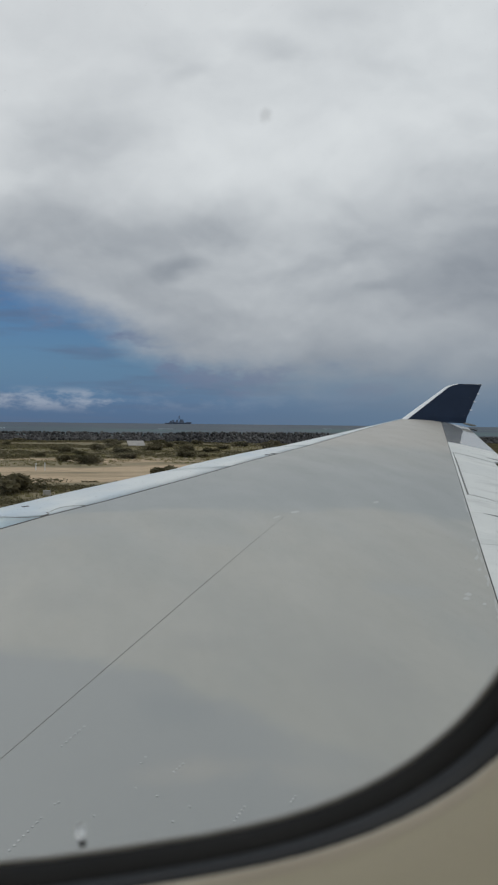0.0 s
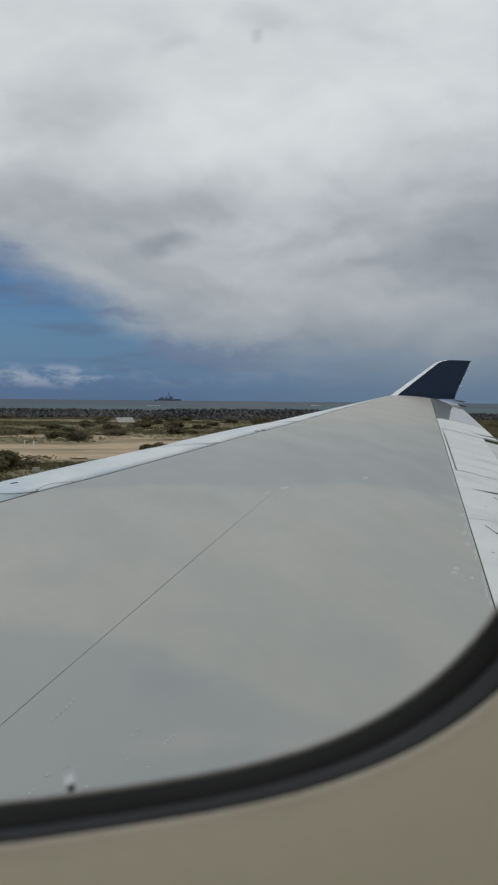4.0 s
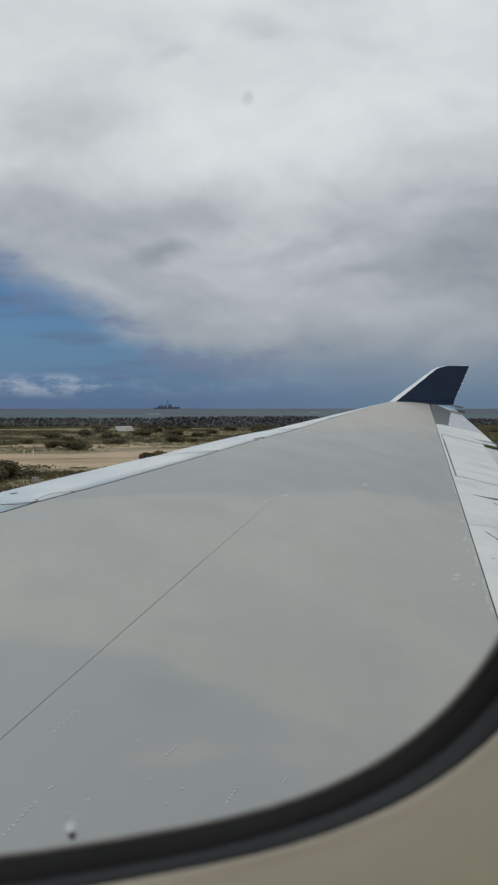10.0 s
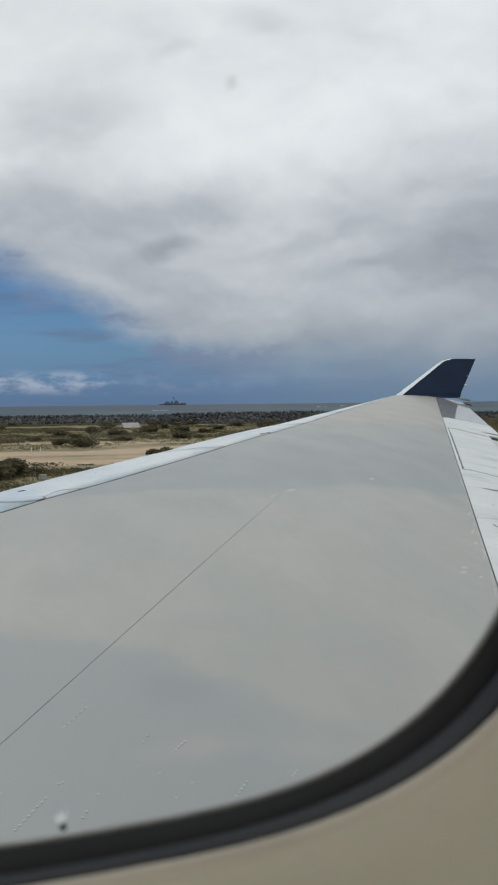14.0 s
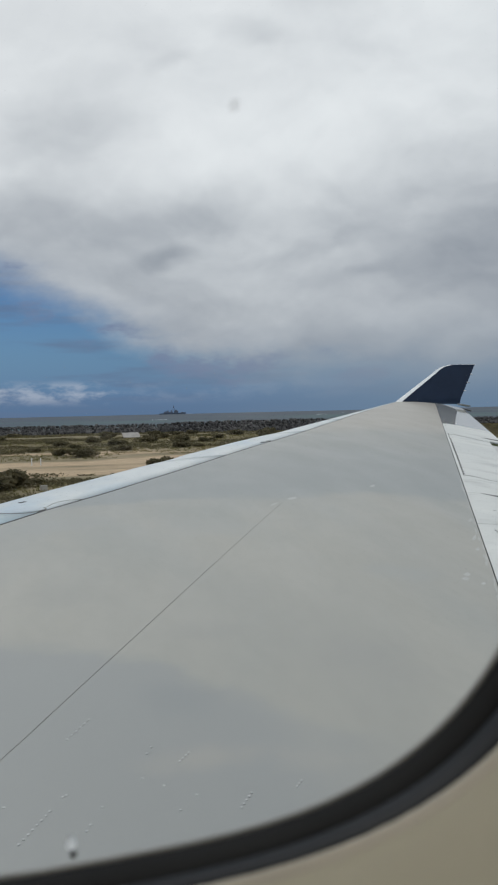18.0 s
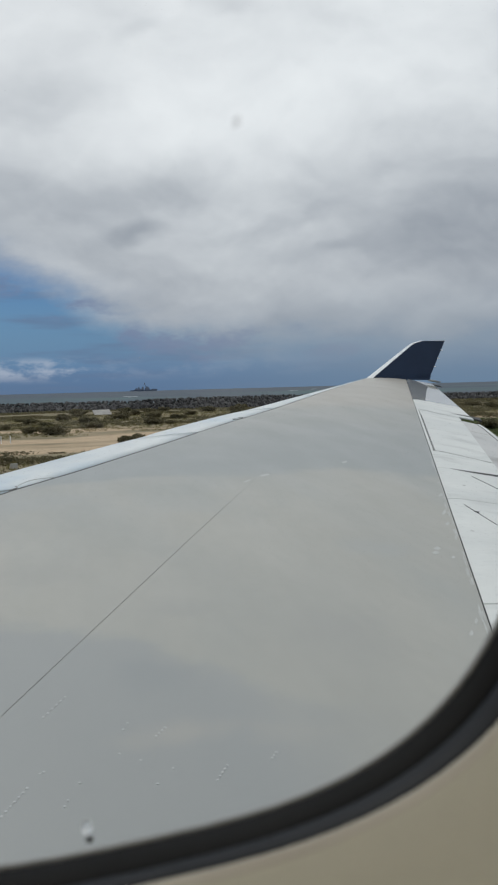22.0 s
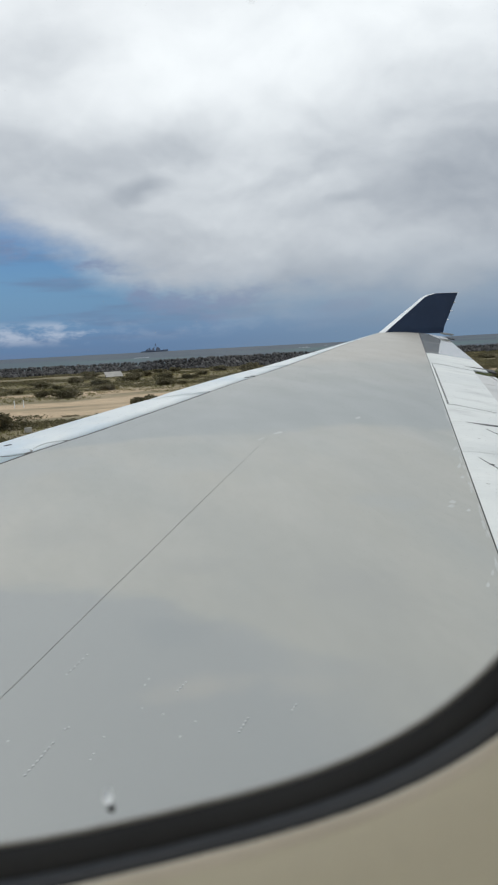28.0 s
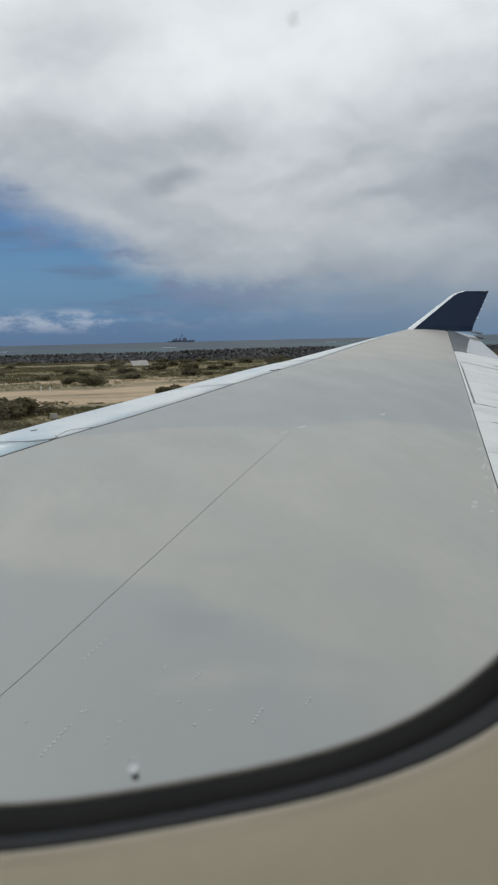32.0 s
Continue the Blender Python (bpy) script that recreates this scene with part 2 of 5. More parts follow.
def skin_paint(name):
    """Grey paint: cloudy grain, a cooler area at the root, a darker middle bay and a warmer outer bay with soft, uneven
    borders.
    """
    mt = material(name, (0.327, 0.331, 0.308), (0.372, 0.369, 0.336), 0.42, 0.0, 0.62, 7, 0.32, 0.68, 0.03, 9.0, 0.0002, 1.2, (1, 0.38, 1), 0.06,
                  third=(0.314, 0.326, 0.310), third_scale=0.55, third_lo=0.46, third_hi=0.66)
    nt = mt.node_tree
    N, L = nt.nodes.new, nt.links.new
    p = nt.nodes["Principled BSDF"]
    col = p.inputs["Base Color"].links[0].from_socket
    geo = N("ShaderNodeNewGeometry")
    sep = N("ShaderNodeSeparateXYZ")
    L(geo.outputs["Position"], sep.inputs[0])

    def m(op, a, b):
        n = N("ShaderNodeMath")
        n.operation = op
        for sock, v in zip(n.inputs, (a, b)):
            if isinstance(v, (int, float)):
                sock.default_value = v
            else:
                L(v, sock)
        return n.outputs[0]

    def ramp(v, lo, hi, a=0.0, b=1.0):
        n = N("ShaderNodeMapRange")
        n.interpolation_type = "SMOOTHSTEP"
        L(v, n.inputs[0])
        for i, k in enumerate((lo, hi, a, b)):
            n.inputs[i + 1].default_value = k
        return n.outputs[0]

    def wobble(scale):
        n = N("ShaderNodeTexNoise")
        L(geo.outputs["Position"], n.inputs["Vector"])
        n.inputs["Scale"].default_value, n.inputs["Detail"].default_value = scale, 5.0
        return m("SUBTRACT", n.outputs["Fac"], 0.5)

    def tinted(col, f, c):
        n = N("ShaderNodeMix")
        n.data_type = "RGBA"
        L(f, n.inputs[0]), L(col, n.inputs[6])
        n.inputs[7].default_value = (*c, 1)
        return n.outputs[2]

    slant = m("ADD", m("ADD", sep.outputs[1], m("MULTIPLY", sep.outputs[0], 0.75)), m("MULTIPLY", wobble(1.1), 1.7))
    col = tinted(col, m("MULTIPLY", m("MULTIPLY", ramp(slant, 6.0, 5.55), ramp(m("ADD", sep.outputs[0], wobble(1.4)), 2.1, 1.1, 0.25, 1.0)), 0.80), (0.276, 0.294, 0.298))

    def spot(x0, y0, rx, ry):
        """An uneven patch round one place."""
        u = m("MULTIPLY", m("SUBTRACT", sep.outputs[0], x0), 1.0 / rx)
        v = m("MULTIPLY", m("SUBTRACT", sep.outputs[1], y0), 1.0 / ry)
        d = m("ADD", m("SQRT", m("ADD", m("MULTIPLY", u, u), m("MULTIPLY", v, v)), 0.0), m("MULTIPLY", wobble(2.6), 1.8))
        return ramp(d, 1.25, 0.25)

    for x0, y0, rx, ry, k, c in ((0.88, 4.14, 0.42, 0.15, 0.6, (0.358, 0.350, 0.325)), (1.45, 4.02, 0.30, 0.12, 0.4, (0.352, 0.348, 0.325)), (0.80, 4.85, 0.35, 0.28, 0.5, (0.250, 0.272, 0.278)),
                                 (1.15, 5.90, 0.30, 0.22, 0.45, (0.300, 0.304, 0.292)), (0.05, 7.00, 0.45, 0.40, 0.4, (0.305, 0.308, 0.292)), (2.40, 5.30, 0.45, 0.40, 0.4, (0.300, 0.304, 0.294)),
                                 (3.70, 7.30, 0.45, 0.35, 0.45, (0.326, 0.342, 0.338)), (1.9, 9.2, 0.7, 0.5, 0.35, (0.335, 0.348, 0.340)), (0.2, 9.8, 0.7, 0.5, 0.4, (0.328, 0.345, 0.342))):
        col = tinted(col, m("MULTIPLY", spot(x0, y0, rx, ry), k), c)
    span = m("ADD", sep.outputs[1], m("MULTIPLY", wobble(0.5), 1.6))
    col = tinted(col, m("MULTIPLY", m("MULTIPLY", ramp(span, 10.7, 11.15), ramp(span, 19.5, 11.5, 0.40, 1.0)), 0.90), (0.272, 0.294, 0.298))
    col = tinted(col, m("MULTIPLY", ramp(span, 18.2, 20.8), 0.9), (0.388, 0.370, 0.334))
    L(col, p.inputs["Base Color"])
    return mt


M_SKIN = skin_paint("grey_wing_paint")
M_WHITE = material("white_wing_paint", (0.69, 0.71, 0.69), (0.585, 0.61, 0.60), 0.38, 0.0, 0.9, 8, 0.35, 0.72, 0.04, 14.0, stretch=(0.45, 1.1, 1), third=(0.47, 0.49, 0.475), third_scale=1.5, third_lo=0.56, third_hi=0.76)
M_GLOSS = material("glossy_white_wing_paint", (0.70, 0.72, 0.70), (0.61, 0.63, 0.62), 0.20, 0.0, 0.7, 7, 0.35, 0.75, 0.025, 14.0, coat=1.0)
M_SLAT = material("pale_slat_paint", (0.67, 0.705, 0.705), (0.56, 0.615, 0.64), 0.36, 0.05, 1.3, 7, 0.35, 0.7, 0.04, 12.0, stretch=(1, 0.6, 1), third=(0.50, 0.585, 0.645), third_scale=0.7, third_lo=0.52, third_hi=0.70)
M_SLAT_BLUE = material("pale_blue_slat_paint", (0.58, 0.665, 0.70), (0.47, 0.585, 0.645), 0.38, 0.05, 1.4, 7, 0.35, 0.68, 0.04, 12.0, third=(0.66, 0.70, 0.70), third_scale=0.9, third_lo=0.52, third_hi=0.68)
M_FLAP = material("grey_flap_paint", (0.46, 0.47, 0.465), (0.54, 0.54, 0.53), 0.4, 0.0, 0.8, 6, fine=0.06, fine_scale=16, stretch=(0.5, 1.0, 1), third=(0.25, 0.245, 0.235), third_scale=1.1, third_lo=0.54, third_hi=0.74)
M_NAVY = material("navy_paint", (0.0095, 0.0225, 0.052), (0.012, 0.027, 0.061), 0.5, 0.0, 1.5, 5, fine=0.08, fine_scale=20)
M_NAVY.node_tree.nodes["Principled BSDF"].inputs["Specular IOR Level"].default_value = 0.2
M_EDGE = material("bare_aluminium_edge", (0.95, 0.955, 0.955), (0.90, 0.905, 0.91), 0.35, 0.6, 3.0, 5)
M_GAP = material("dark_gap", (0.03, 0.031, 0.033), (0.05, 0.05, 0.05), 0.7, 0, 8, 3)
M_JOINT = material("painted_over_joint", (0.270, 0.275, 0.268), (0.315, 0.32, 0.305), 0.6, 0, 1.3, 4)
M_SEAM = material("sealant_seam", (0.17, 0.17, 0.165), (0.25, 0.25, 0.24), 0.6, 0, 1.3, 4)
M_WORN = material("worn_pale_paint", (0.48, 0.50, 0.49), (0.41, 0.425, 0.41), 0.5, 0, 9, 5)
M_RIVET = material("bright_fastener_metal", (0.50, 0.51, 0.51), (0.42, 0.43, 0.44), 0.5, 0.1, 30, 3)
M_PANEL = material("beige_cabin_plastic", (0.490, 0.480, 0.386), (0.456, 0.448, 0.360), 0.55, 0, 3.0, 5, fine=0.02, fine_scale=160, bump=0.0002, bump_scale=700)
M_RUBBER = material("black_window_rubber", (0.0082, 0.0082, 0.0079), (0.0108, 0.0108, 0.0104), 0.75, 0, 30, 4, fine=0.1, fine_scale=200)
M_TRIM = material("charcoal_window_trim", (0.0185, 0.0208, 0.0245), (0.023, 0.0255, 0.029), 0.55, 0, 20, 4, fine=0.08, fine_scale=180)
for _m in (M_RUBBER, M_TRIM):
    _m.node_tree.nodes["Principled BSDF"].inputs["Specular IOR Level"].default_value = 0.15
M_FROST = material("frosted_pane_edge", (0.28, 0.285, 0.275), (0.24, 0.245, 0.235), 0.6, 0, 30, 4)
M_HOLE = material("dark_vent_hole", (0.055, 0.055, 0.055), (0.09, 0.09, 0.09), 0.8, 0, 900, 3)


def frost_ice(name):
    """Thin white frost that lets light through from behind."""
    mt = bpy.data.materials.new(name)
    mt.use_nodes = True
    nt = mt.node_tree
    nt.nodes.clear()
    N, L = nt.nodes.new, nt.links.new
    tl, df, mx, o, nz = (N(k) for k in ("ShaderNodeBsdfTranslucent", "ShaderNodeBsdfDiffuse", "ShaderNodeMixShader", "ShaderNodeOutputMaterial", "ShaderNodeTexNoise"))
    nz.inputs["Scale"].default_value = 900.0
    more = N("ShaderNodeMapRange")
    more.inputs[3].default_value = 0.7
    L(nz.outputs["Fac"], more.inputs[0]), L(more.outputs[0], mx.inputs[0]), L(df.outputs[0], mx.inputs[1]), L(tl.outputs[0], mx.inputs[2])
    for n in (tl, df):
        n.inputs[0].default_value = (0.93, 0.94, 0.94, 1)
    L(mx.outputs[0], o.inputs[0])
    return mt


def clear_pane(name):
    """Clear acrylic: lets everything through but for a weak mirror image."""
    mt = bpy.data.materials.new(name)
    mt.use_nodes = True
    nt = mt.node_tree
    nt.nodes.clear()
    N, L = nt.nodes.new, nt.links.new
    tr, gl, mx, o, fr = (N(k) for k in ("ShaderNodeBsdfTransparent", "ShaderNodeBsdfGlossy", "ShaderNodeMixShader", "ShaderNodeOutputMaterial", "ShaderNodeFresnel"))
    fr.inputs["IOR"].default_value = 1.02
    tr.inputs[0].default_value, gl.inputs[0].default_value, gl.inputs["Roughness"].default_value = (0.995, 0.998, 0.996, 1), (1, 1, 1, 1), 0.06
    L(fr.outputs[0], mx.inputs[0]), L(tr.outputs[0], mx.inputs[1]), L(gl.outputs[0], mx.inputs[2]), L(mx.outputs[0], o.inputs[0])
    return mt


def grime_film(name, cover):
    """A thin grey film through which most light passes."""
    mt = bpy.data.materials.new(name)
    mt.use_nodes = True
    nt = mt.node_tree
    nt.nodes.clear()
    N, L = nt.nodes.new, nt.links.new
    tr, df, mx, o = (N(k) for k in ("ShaderNodeBsdfTransparent", "ShaderNodeBsdfDiffuse", "ShaderNodeMixShader", "ShaderNodeOutputMaterial"))
    mx.inputs[0].default_value, df.inputs[0].default_value = cover, (0.30, 0.30, 0.31, 1)
    L(tr.outputs[0], mx.inputs[1]), L(df.outputs[0], mx.inputs[2]), L(mx.outputs[0], o.inputs[0])
    return mt


M_PANE = clear_pane("clear_acrylic")
M_SMUDGE = grime_film("grey_smudge", 0.10)
M_ICE = frost_ice("white_frost")
# paler beige: the light caught by the rounded lip, put into its colour
M_LIP = material("lit_lip_plastic", (0.50, 0.475, 0.405), (0.45, 0.425, 0.36), 0.5, 0, 30, 5)
M_CABIN = material("cabin_lining", (0.55, 0.52, 0.46), (0.50, 0.47, 0.42), 0.7, 0, 2, 4)
M_CARPET = material("dark_carpet", (0.05, 0.055, 0.07), (0.07, 0.07, 0.08), 0.95, 0, 9, 5, fine=0.2, fine_scale=300)
M_FUSE = material("white_fuselage_paint", (0.72, 0.73, 0.74), (0.66, 0.67, 0.68), 0.3, 0, 0.6, 5)
M_GROUND = material("coral_sand_and_dry_grass", (0.150, 0.127, 0.066), (0.210, 0.173, 0.098), 0.95, 0, 0.11, 9, 0.35, 0.65, 0.3, 1.3, 0.05, 3.0,
                    (0.35, 1.3, 1), third=(0.42, 0.316, 0.202), third_scale=0.06, third_lo=0.43, third_hi=0.54, third_band=(62, 80, 104, 140))


def green_verge(mt):
    """Mown green grass beside the runway farther aft, with an uneven border."""
    nt = mt.node_tree
    N, L = nt.nodes.new, nt.links.new
    p = nt.nodes["Principled BSDF"]
    col = p.inputs["Base Color"].links[0].from_socket
    geo, sep, nz = N("ShaderNodeNewGeometry"), N("ShaderNodeSeparateXYZ"), N("ShaderNodeTexNoise")
    L(geo.outputs["Position"], sep.inputs[0]), L(geo.outputs["Position"], nz.inputs["Vector"])
    nz.inputs["Scale"].default_value, nz.inputs["Detail"].default_value = 0.07, 6.0

    def m(op, a, b):
        n = N("ShaderNodeMath")
        n.operation = op
        for sock, v in zip(n.inputs, (a, b)):
            if isinstance(v, (int, float)):
                sock.default_value = v
            else:
                L(v, sock)
        return n.outputs[0]

    wob = m("MULTIPLY", m("SUBTRACT", nz.outputs["Fac"], 0.5), 60.0)
    f1, f2 = N("ShaderNodeMapRange"), N("ShaderNodeMapRange")
    L(m("ADD", m("SUBTRACT", sep.outputs[0], m("MULTIPLY", sep.outputs[1], 0.52)), wob), f1.inputs[0])
    f1.inputs[1].default_value, f1.inputs[2].default_value = -4.0, 8.0
    L(m("ADD", sep.outputs[1], wob), f2.inputs[0])
    f2.inputs[1].default_value, f2.inputs[2].default_value, f2.inputs[3].default_value, f2.inputs[4].default_value = 92.0, 108.0, 1.0, 0.0
    mx = N("ShaderNodeMix")
    mx.data_type = "RGBA"
    L(m("MULTIPLY", m("MULTIPLY", f1.outputs[0], f2.outputs[0]), 0.85), mx.inputs[0])
    L(col, mx.inputs[6])
    mx.inputs[7].default_value = (0.096, 0.116, 0.052, 1)
    L(mx.outputs[2], p.inputs["Base Color"])


green_verge(M_GROUND)
M_RUNWAY = material("worn_asphalt", (0.055, 0.055, 0.055), (0.075, 0.073, 0.07), 0.9, 0, 0.4, 6, fine=0.25, fine_scale=12, bump=0.004, bump_scale=60)
M_WATER = material("lagoon_water", (0.058, 0.078, 0.106), (0.078, 0.092, 0.112), 0.5, 0, 0.004, 5, fine=0.10, fine_scale=0.05, bump=0.05, bump_scale=0.15,
                   third=(0.068, 0.134, 0.132), third_scale=0.004, third_lo=0.40, third_hi=0.64, third_band=(250, 300, 620, 1500))
M_WATER.node_tree.nodes["Principled BSDF"].inputs["Specular IOR Level"].default_value = 0.03
M_FOAM = material("sea_foam", (0.86, 0.88, 0.88), (0.72, 0.76, 0.77), 0.8, 0, 0.5, 5)
M_ROCK = material("basalt_rock", (0.046, 0.045, 0.046), (0.105, 0.102, 0.10), 0.92, 0, 0.8, 7, 0.3, 0.7, 0.3, 6.0, 0.03, 4.0, per_object=0.6)
M_ROCKS = material("basalt_rubble", (0.044, 0.043, 0.044), (0.10, 0.097, 0.095), 0.92, 0, 0.8, 7, 0.3, 0.7, 0.3, 6.0, 0.03, 4.0, island=0.65)
M_LEAF = material("scrub_leaf", (0.112, 0.102, 0.053), (0.162, 0.141, 0.080), 0.85, 0, 0.35, 5, island=0.25)
M_DRY = material("dry_grass_blade", (0.24, 0.205, 0.09), (0.16, 0.155, 0.062), 0.9, 0, 0.12, 5, island=0.35)
M_GREEN = material("green_grass_blade", (0.098, 0.130, 0.050), (0.125, 0.145, 0.064), 0.9, 0, 0.12, 5, island=0.3)


def let_through(mt, share):
    """Leaves and blades glow a little where light stands behind them."""
    nt = mt.node_tree
    N, L = nt.nodes.new, nt.links.new
    p, out = nt.nodes["Principled BSDF"], nt.nodes["Material Output"]
    tl, mx = N("ShaderNodeBsdfTranslucent"), N("ShaderNodeMixShader")
    mx.inputs[0].default_value = share
    L(p.inputs["Base Color"].links[0].from_socket, tl.inputs[0])
    L(p.outputs[0], mx.inputs[1]), L(tl.outputs[0], mx.inputs[2]), L(mx.outputs[0], out.inputs[0])


for _m in (M_LEAF, M_DRY, M_GREEN):
    let_through(_m, 0.4)
M_STEM = material("grey_brown_stem", (0.10, 0.08, 0.055), (0.07, 0.055, 0.04), 0.9, 0, 4, 5)
M_SHIP = material("naval_grey_paint", (0.15, 0.18, 0.24), (0.125, 0.155, 0.21), 0.6, 0, 0.05, 5)
M_HUT = material("whitewashed_wall", (0.45, 0.43, 0.385), (0.36, 0.34, 0.30), 0.8, 0, 1.5, 5)
M_TIN = material("pale_tin_roof", (0.44, 0.42, 0.39), (0.34, 0.325, 0.305), 0.6, 0, 1.0, 5)


# ---------------------------------------------------------------- building helpers
def link_mesh(name, verts, faces, mt, parent=None, label="", smooth=False):
    me = bpy.data.meshes.new(name)
    me.from_pydata([tuple(v) for v in verts], [], faces)
    me.materials.append(mt)
    if smooth:
        me.shade_smooth()
    me.update()
    ob = new(name, me)
    if parent:
        ob.parent = parent
    return tagged(ob, label)


def part(name, bm, mt, parent=None, label="", smooth=False):
    bmesh.ops.recalc_face_normals(bm, faces=bm.faces)
    me = bpy.data.meshes.new(name)
    bm.to_mesh(me)
    bm.free()
    me.materials.append(mt)
    if smooth:
        me.shade_smooth()
    ob = new(name, me)
    if parent:
        ob.parent = parent
    return tagged(ob, label)


def box(bm, x0, x1, y0, y1, z0, z1, bevel=0.0):
    r = bmesh.ops.create_cube(bm, size=1, matrix=Matrix.Translation(((x0 + x1) / 2, (y0 + y1) / 2, (z0 + z1) / 2)) @ Matrix.Diagonal((x1 - x0, y1 - y0, z1 - z0, 1)))
    if bevel:
        es = {e for v in r["verts"] for e in v.link_edges}
        bmesh.ops.bevel(bm, geom=list(es), offset=bevel, segments=2, affect="EDGES")


def boxed(name, dims, mt, parent=None, label="", bevel=0.0):
    bm = bmesh.new()
    box(bm, *dims, bevel)
    return part(name, bm, mt, parent, label)


def lathe(bm, rings, n=20, axis="x"):
    """Rings of (place along the axis, radius, centre y, centre z)."""
    loops = []
    for a, r, cy, cz in rings:
        loops.append([bm.verts.new((a, cy + r * math.cos(2 * math.pi * i / n), cz + r * math.sin(2 * math.pi * i / n))) for i in range(n)])
    for p, q in zip(loops, loops[1:]):
        for i in range(n):
            bm.faces.new((p[i], p[(i + 1) % n], q[(i + 1) % n], q[i]))
    return loops


def empty(name, label, category, group="", kind="", at=(0, 0, 0)):
    ob = new(name)
    ob.location = at
    return tagged(ob, label, category, group, kind)


def lerp(a, b, k):
    return a + (b - a) * k


def table(v, xs, ys):
    return float(np.interp(v, xs, ys))


# ---------------------------------------------------------------- the wing's shape
TIP = 29.0


def le(y):
    return Vector((14.431 - (TIP - y) * 0.87, y, EYE + 0.416 - (TIP - y) * 0.0985))


def rear(y):
    return Vector((16.384 - (TIP - y) * 0.532, y, EYE + 0.328 - (TIP - y) * 0.1015))


def top(y, u, lift=0.0):
    """Upper surface of the wing box: u from the leading edge (0) to the rear spar (1)."""
    a, b = le(y), rear(y)
    p = a.lerp(b, u)
    p.z += 0.022 * (b.x - a.x) * 4 * u * (1 - u) + lift
    return p


def aft(y, s, lift=0.0):
    """Surface behind the rear spar, s metres aft of it."""
    p = rear(y)
    p.x += s
    p.z += lift - 0.09 * min(s, 0.25) - 0.20 * max(0.0, s - 0.25)
    return p


def front_u(y):
    return table(y, [0, 10.1, 10.6, 11.1, 11.55, 12.1, 14.4, 15.6, 16.8, 18.0, 19.4, 22, 25, 29], [0.160, 0.159, 0.153, 0.152, 0.160, 0.164, 0.161, 0.153, 0.149, 0.155, 0.158, 0.130, 0.080, 0.030])


def nose_u(y):
    """How far the lowered slats reach ahead of the wing box."""
    return table(y, [0, 10.9, 11.0, 12.1, 13.0, 15.60, 15.66, 16.4, 18.2, 19.5, 19.6, 22, 25, 29], [-0.02, -0.02, -0.06, -0.075, -0.085, -0.092, -0.064, -0.098, -0.105, -0.08, -0.045, -0.042, -0.025, 0.0])


def te_s(y):
    return table(y, [0, 8, 11.3, 16, 18.0, 18.9, 19.0, 29], [4.7, 3.3, 2.80, 2.38, 2.22, 2.05, 1.95, 1.32])


def thick(y):
    return table(y, [0, 29], [1.35, 0.30])


def sheet(fn, us, vs, depth):
    """A slab over the surface fn(u, v), closed below at the given depth."""
    nu, nv = len(us), len(vs)
    up = [fn(u, v) for u in us for v in vs]
    dn = [Vector((p.x, p.y, p.z - depth)) for p in up]
    faces, k = [], nu * nv
    for i in range(nu - 1):
        for j in range(nv - 1):
            a = i * nv + j
            q = (a, a + nv, a + nv + 1, a + 1)
            faces += [q, tuple(k + f for f in reversed(q))]
    rim = [j for j in range(nv)] + [i * nv + nv - 1 for i in range(1, nu)] + [(nu - 1) * nv + j for j in range(nv - 2, -1, -1)] + [i * nv for i in range(nu - 2, 0, -1)]
    w, r = 2 * k, len(rim)
    side = [up[i] for i in rim] + [dn[i] for i in rim]
    for a in range(r):
        b = (a + 1) % r
        faces.append((w + a, w + b, w + r + b, w + r + a))
    return up + dn + side, faces


def slab(name, fn, us, vs, depth, mt, parent, label=""):
    v, f = sheet(fn, us, vs, depth)
    ob = link_mesh(name, v, f, mt, parent, label)
    n = (len(us) - 1) * (len(vs) - 1) * 2
    flags = np.zeros(len(f), dtype=bool)
    flags[:n] = True
    ob.data.polygons.foreach_set("use_smooth", flags)
    return ob


def strip(name, pts, width, mt, parent, rise=0.006, label=""):
    """A narrow raised or filled joint that follows the points."""
    vs, fs = [], []
    for i, p in enumerate(pts):
        d = (pts[min(i + 1, len(pts) - 1)] - pts[max(i - 1, 0)]).normalized()
        s = d.cross(Vector((0, 0, 1))).normalized() * width / 2
        for q in (p - s, p + s):
            vs += [q + Vector((0, 0, rise)), q - Vector((0, 0, 0.01))]
    for i in range(len(pts) - 1):
        a, b = 4 * i, 4 * i + 4
        fs += [(a, a + 2, b + 2, b), (a + 1, b + 1, b + 3, a + 3), (a, b, b + 1, a + 1), (a + 2, a + 3, b + 3, b + 2)]
    e = 4 * (len(pts) - 1)
    fs += [(0, 1, 3, 2), (e, e + 2, e + 3, e + 1)]
    return link_mesh(name, vs, fs, mt, parent, label)


def spread(a, b, n):
    return [a + (b - a) * i / n for i in range(n + 1)]


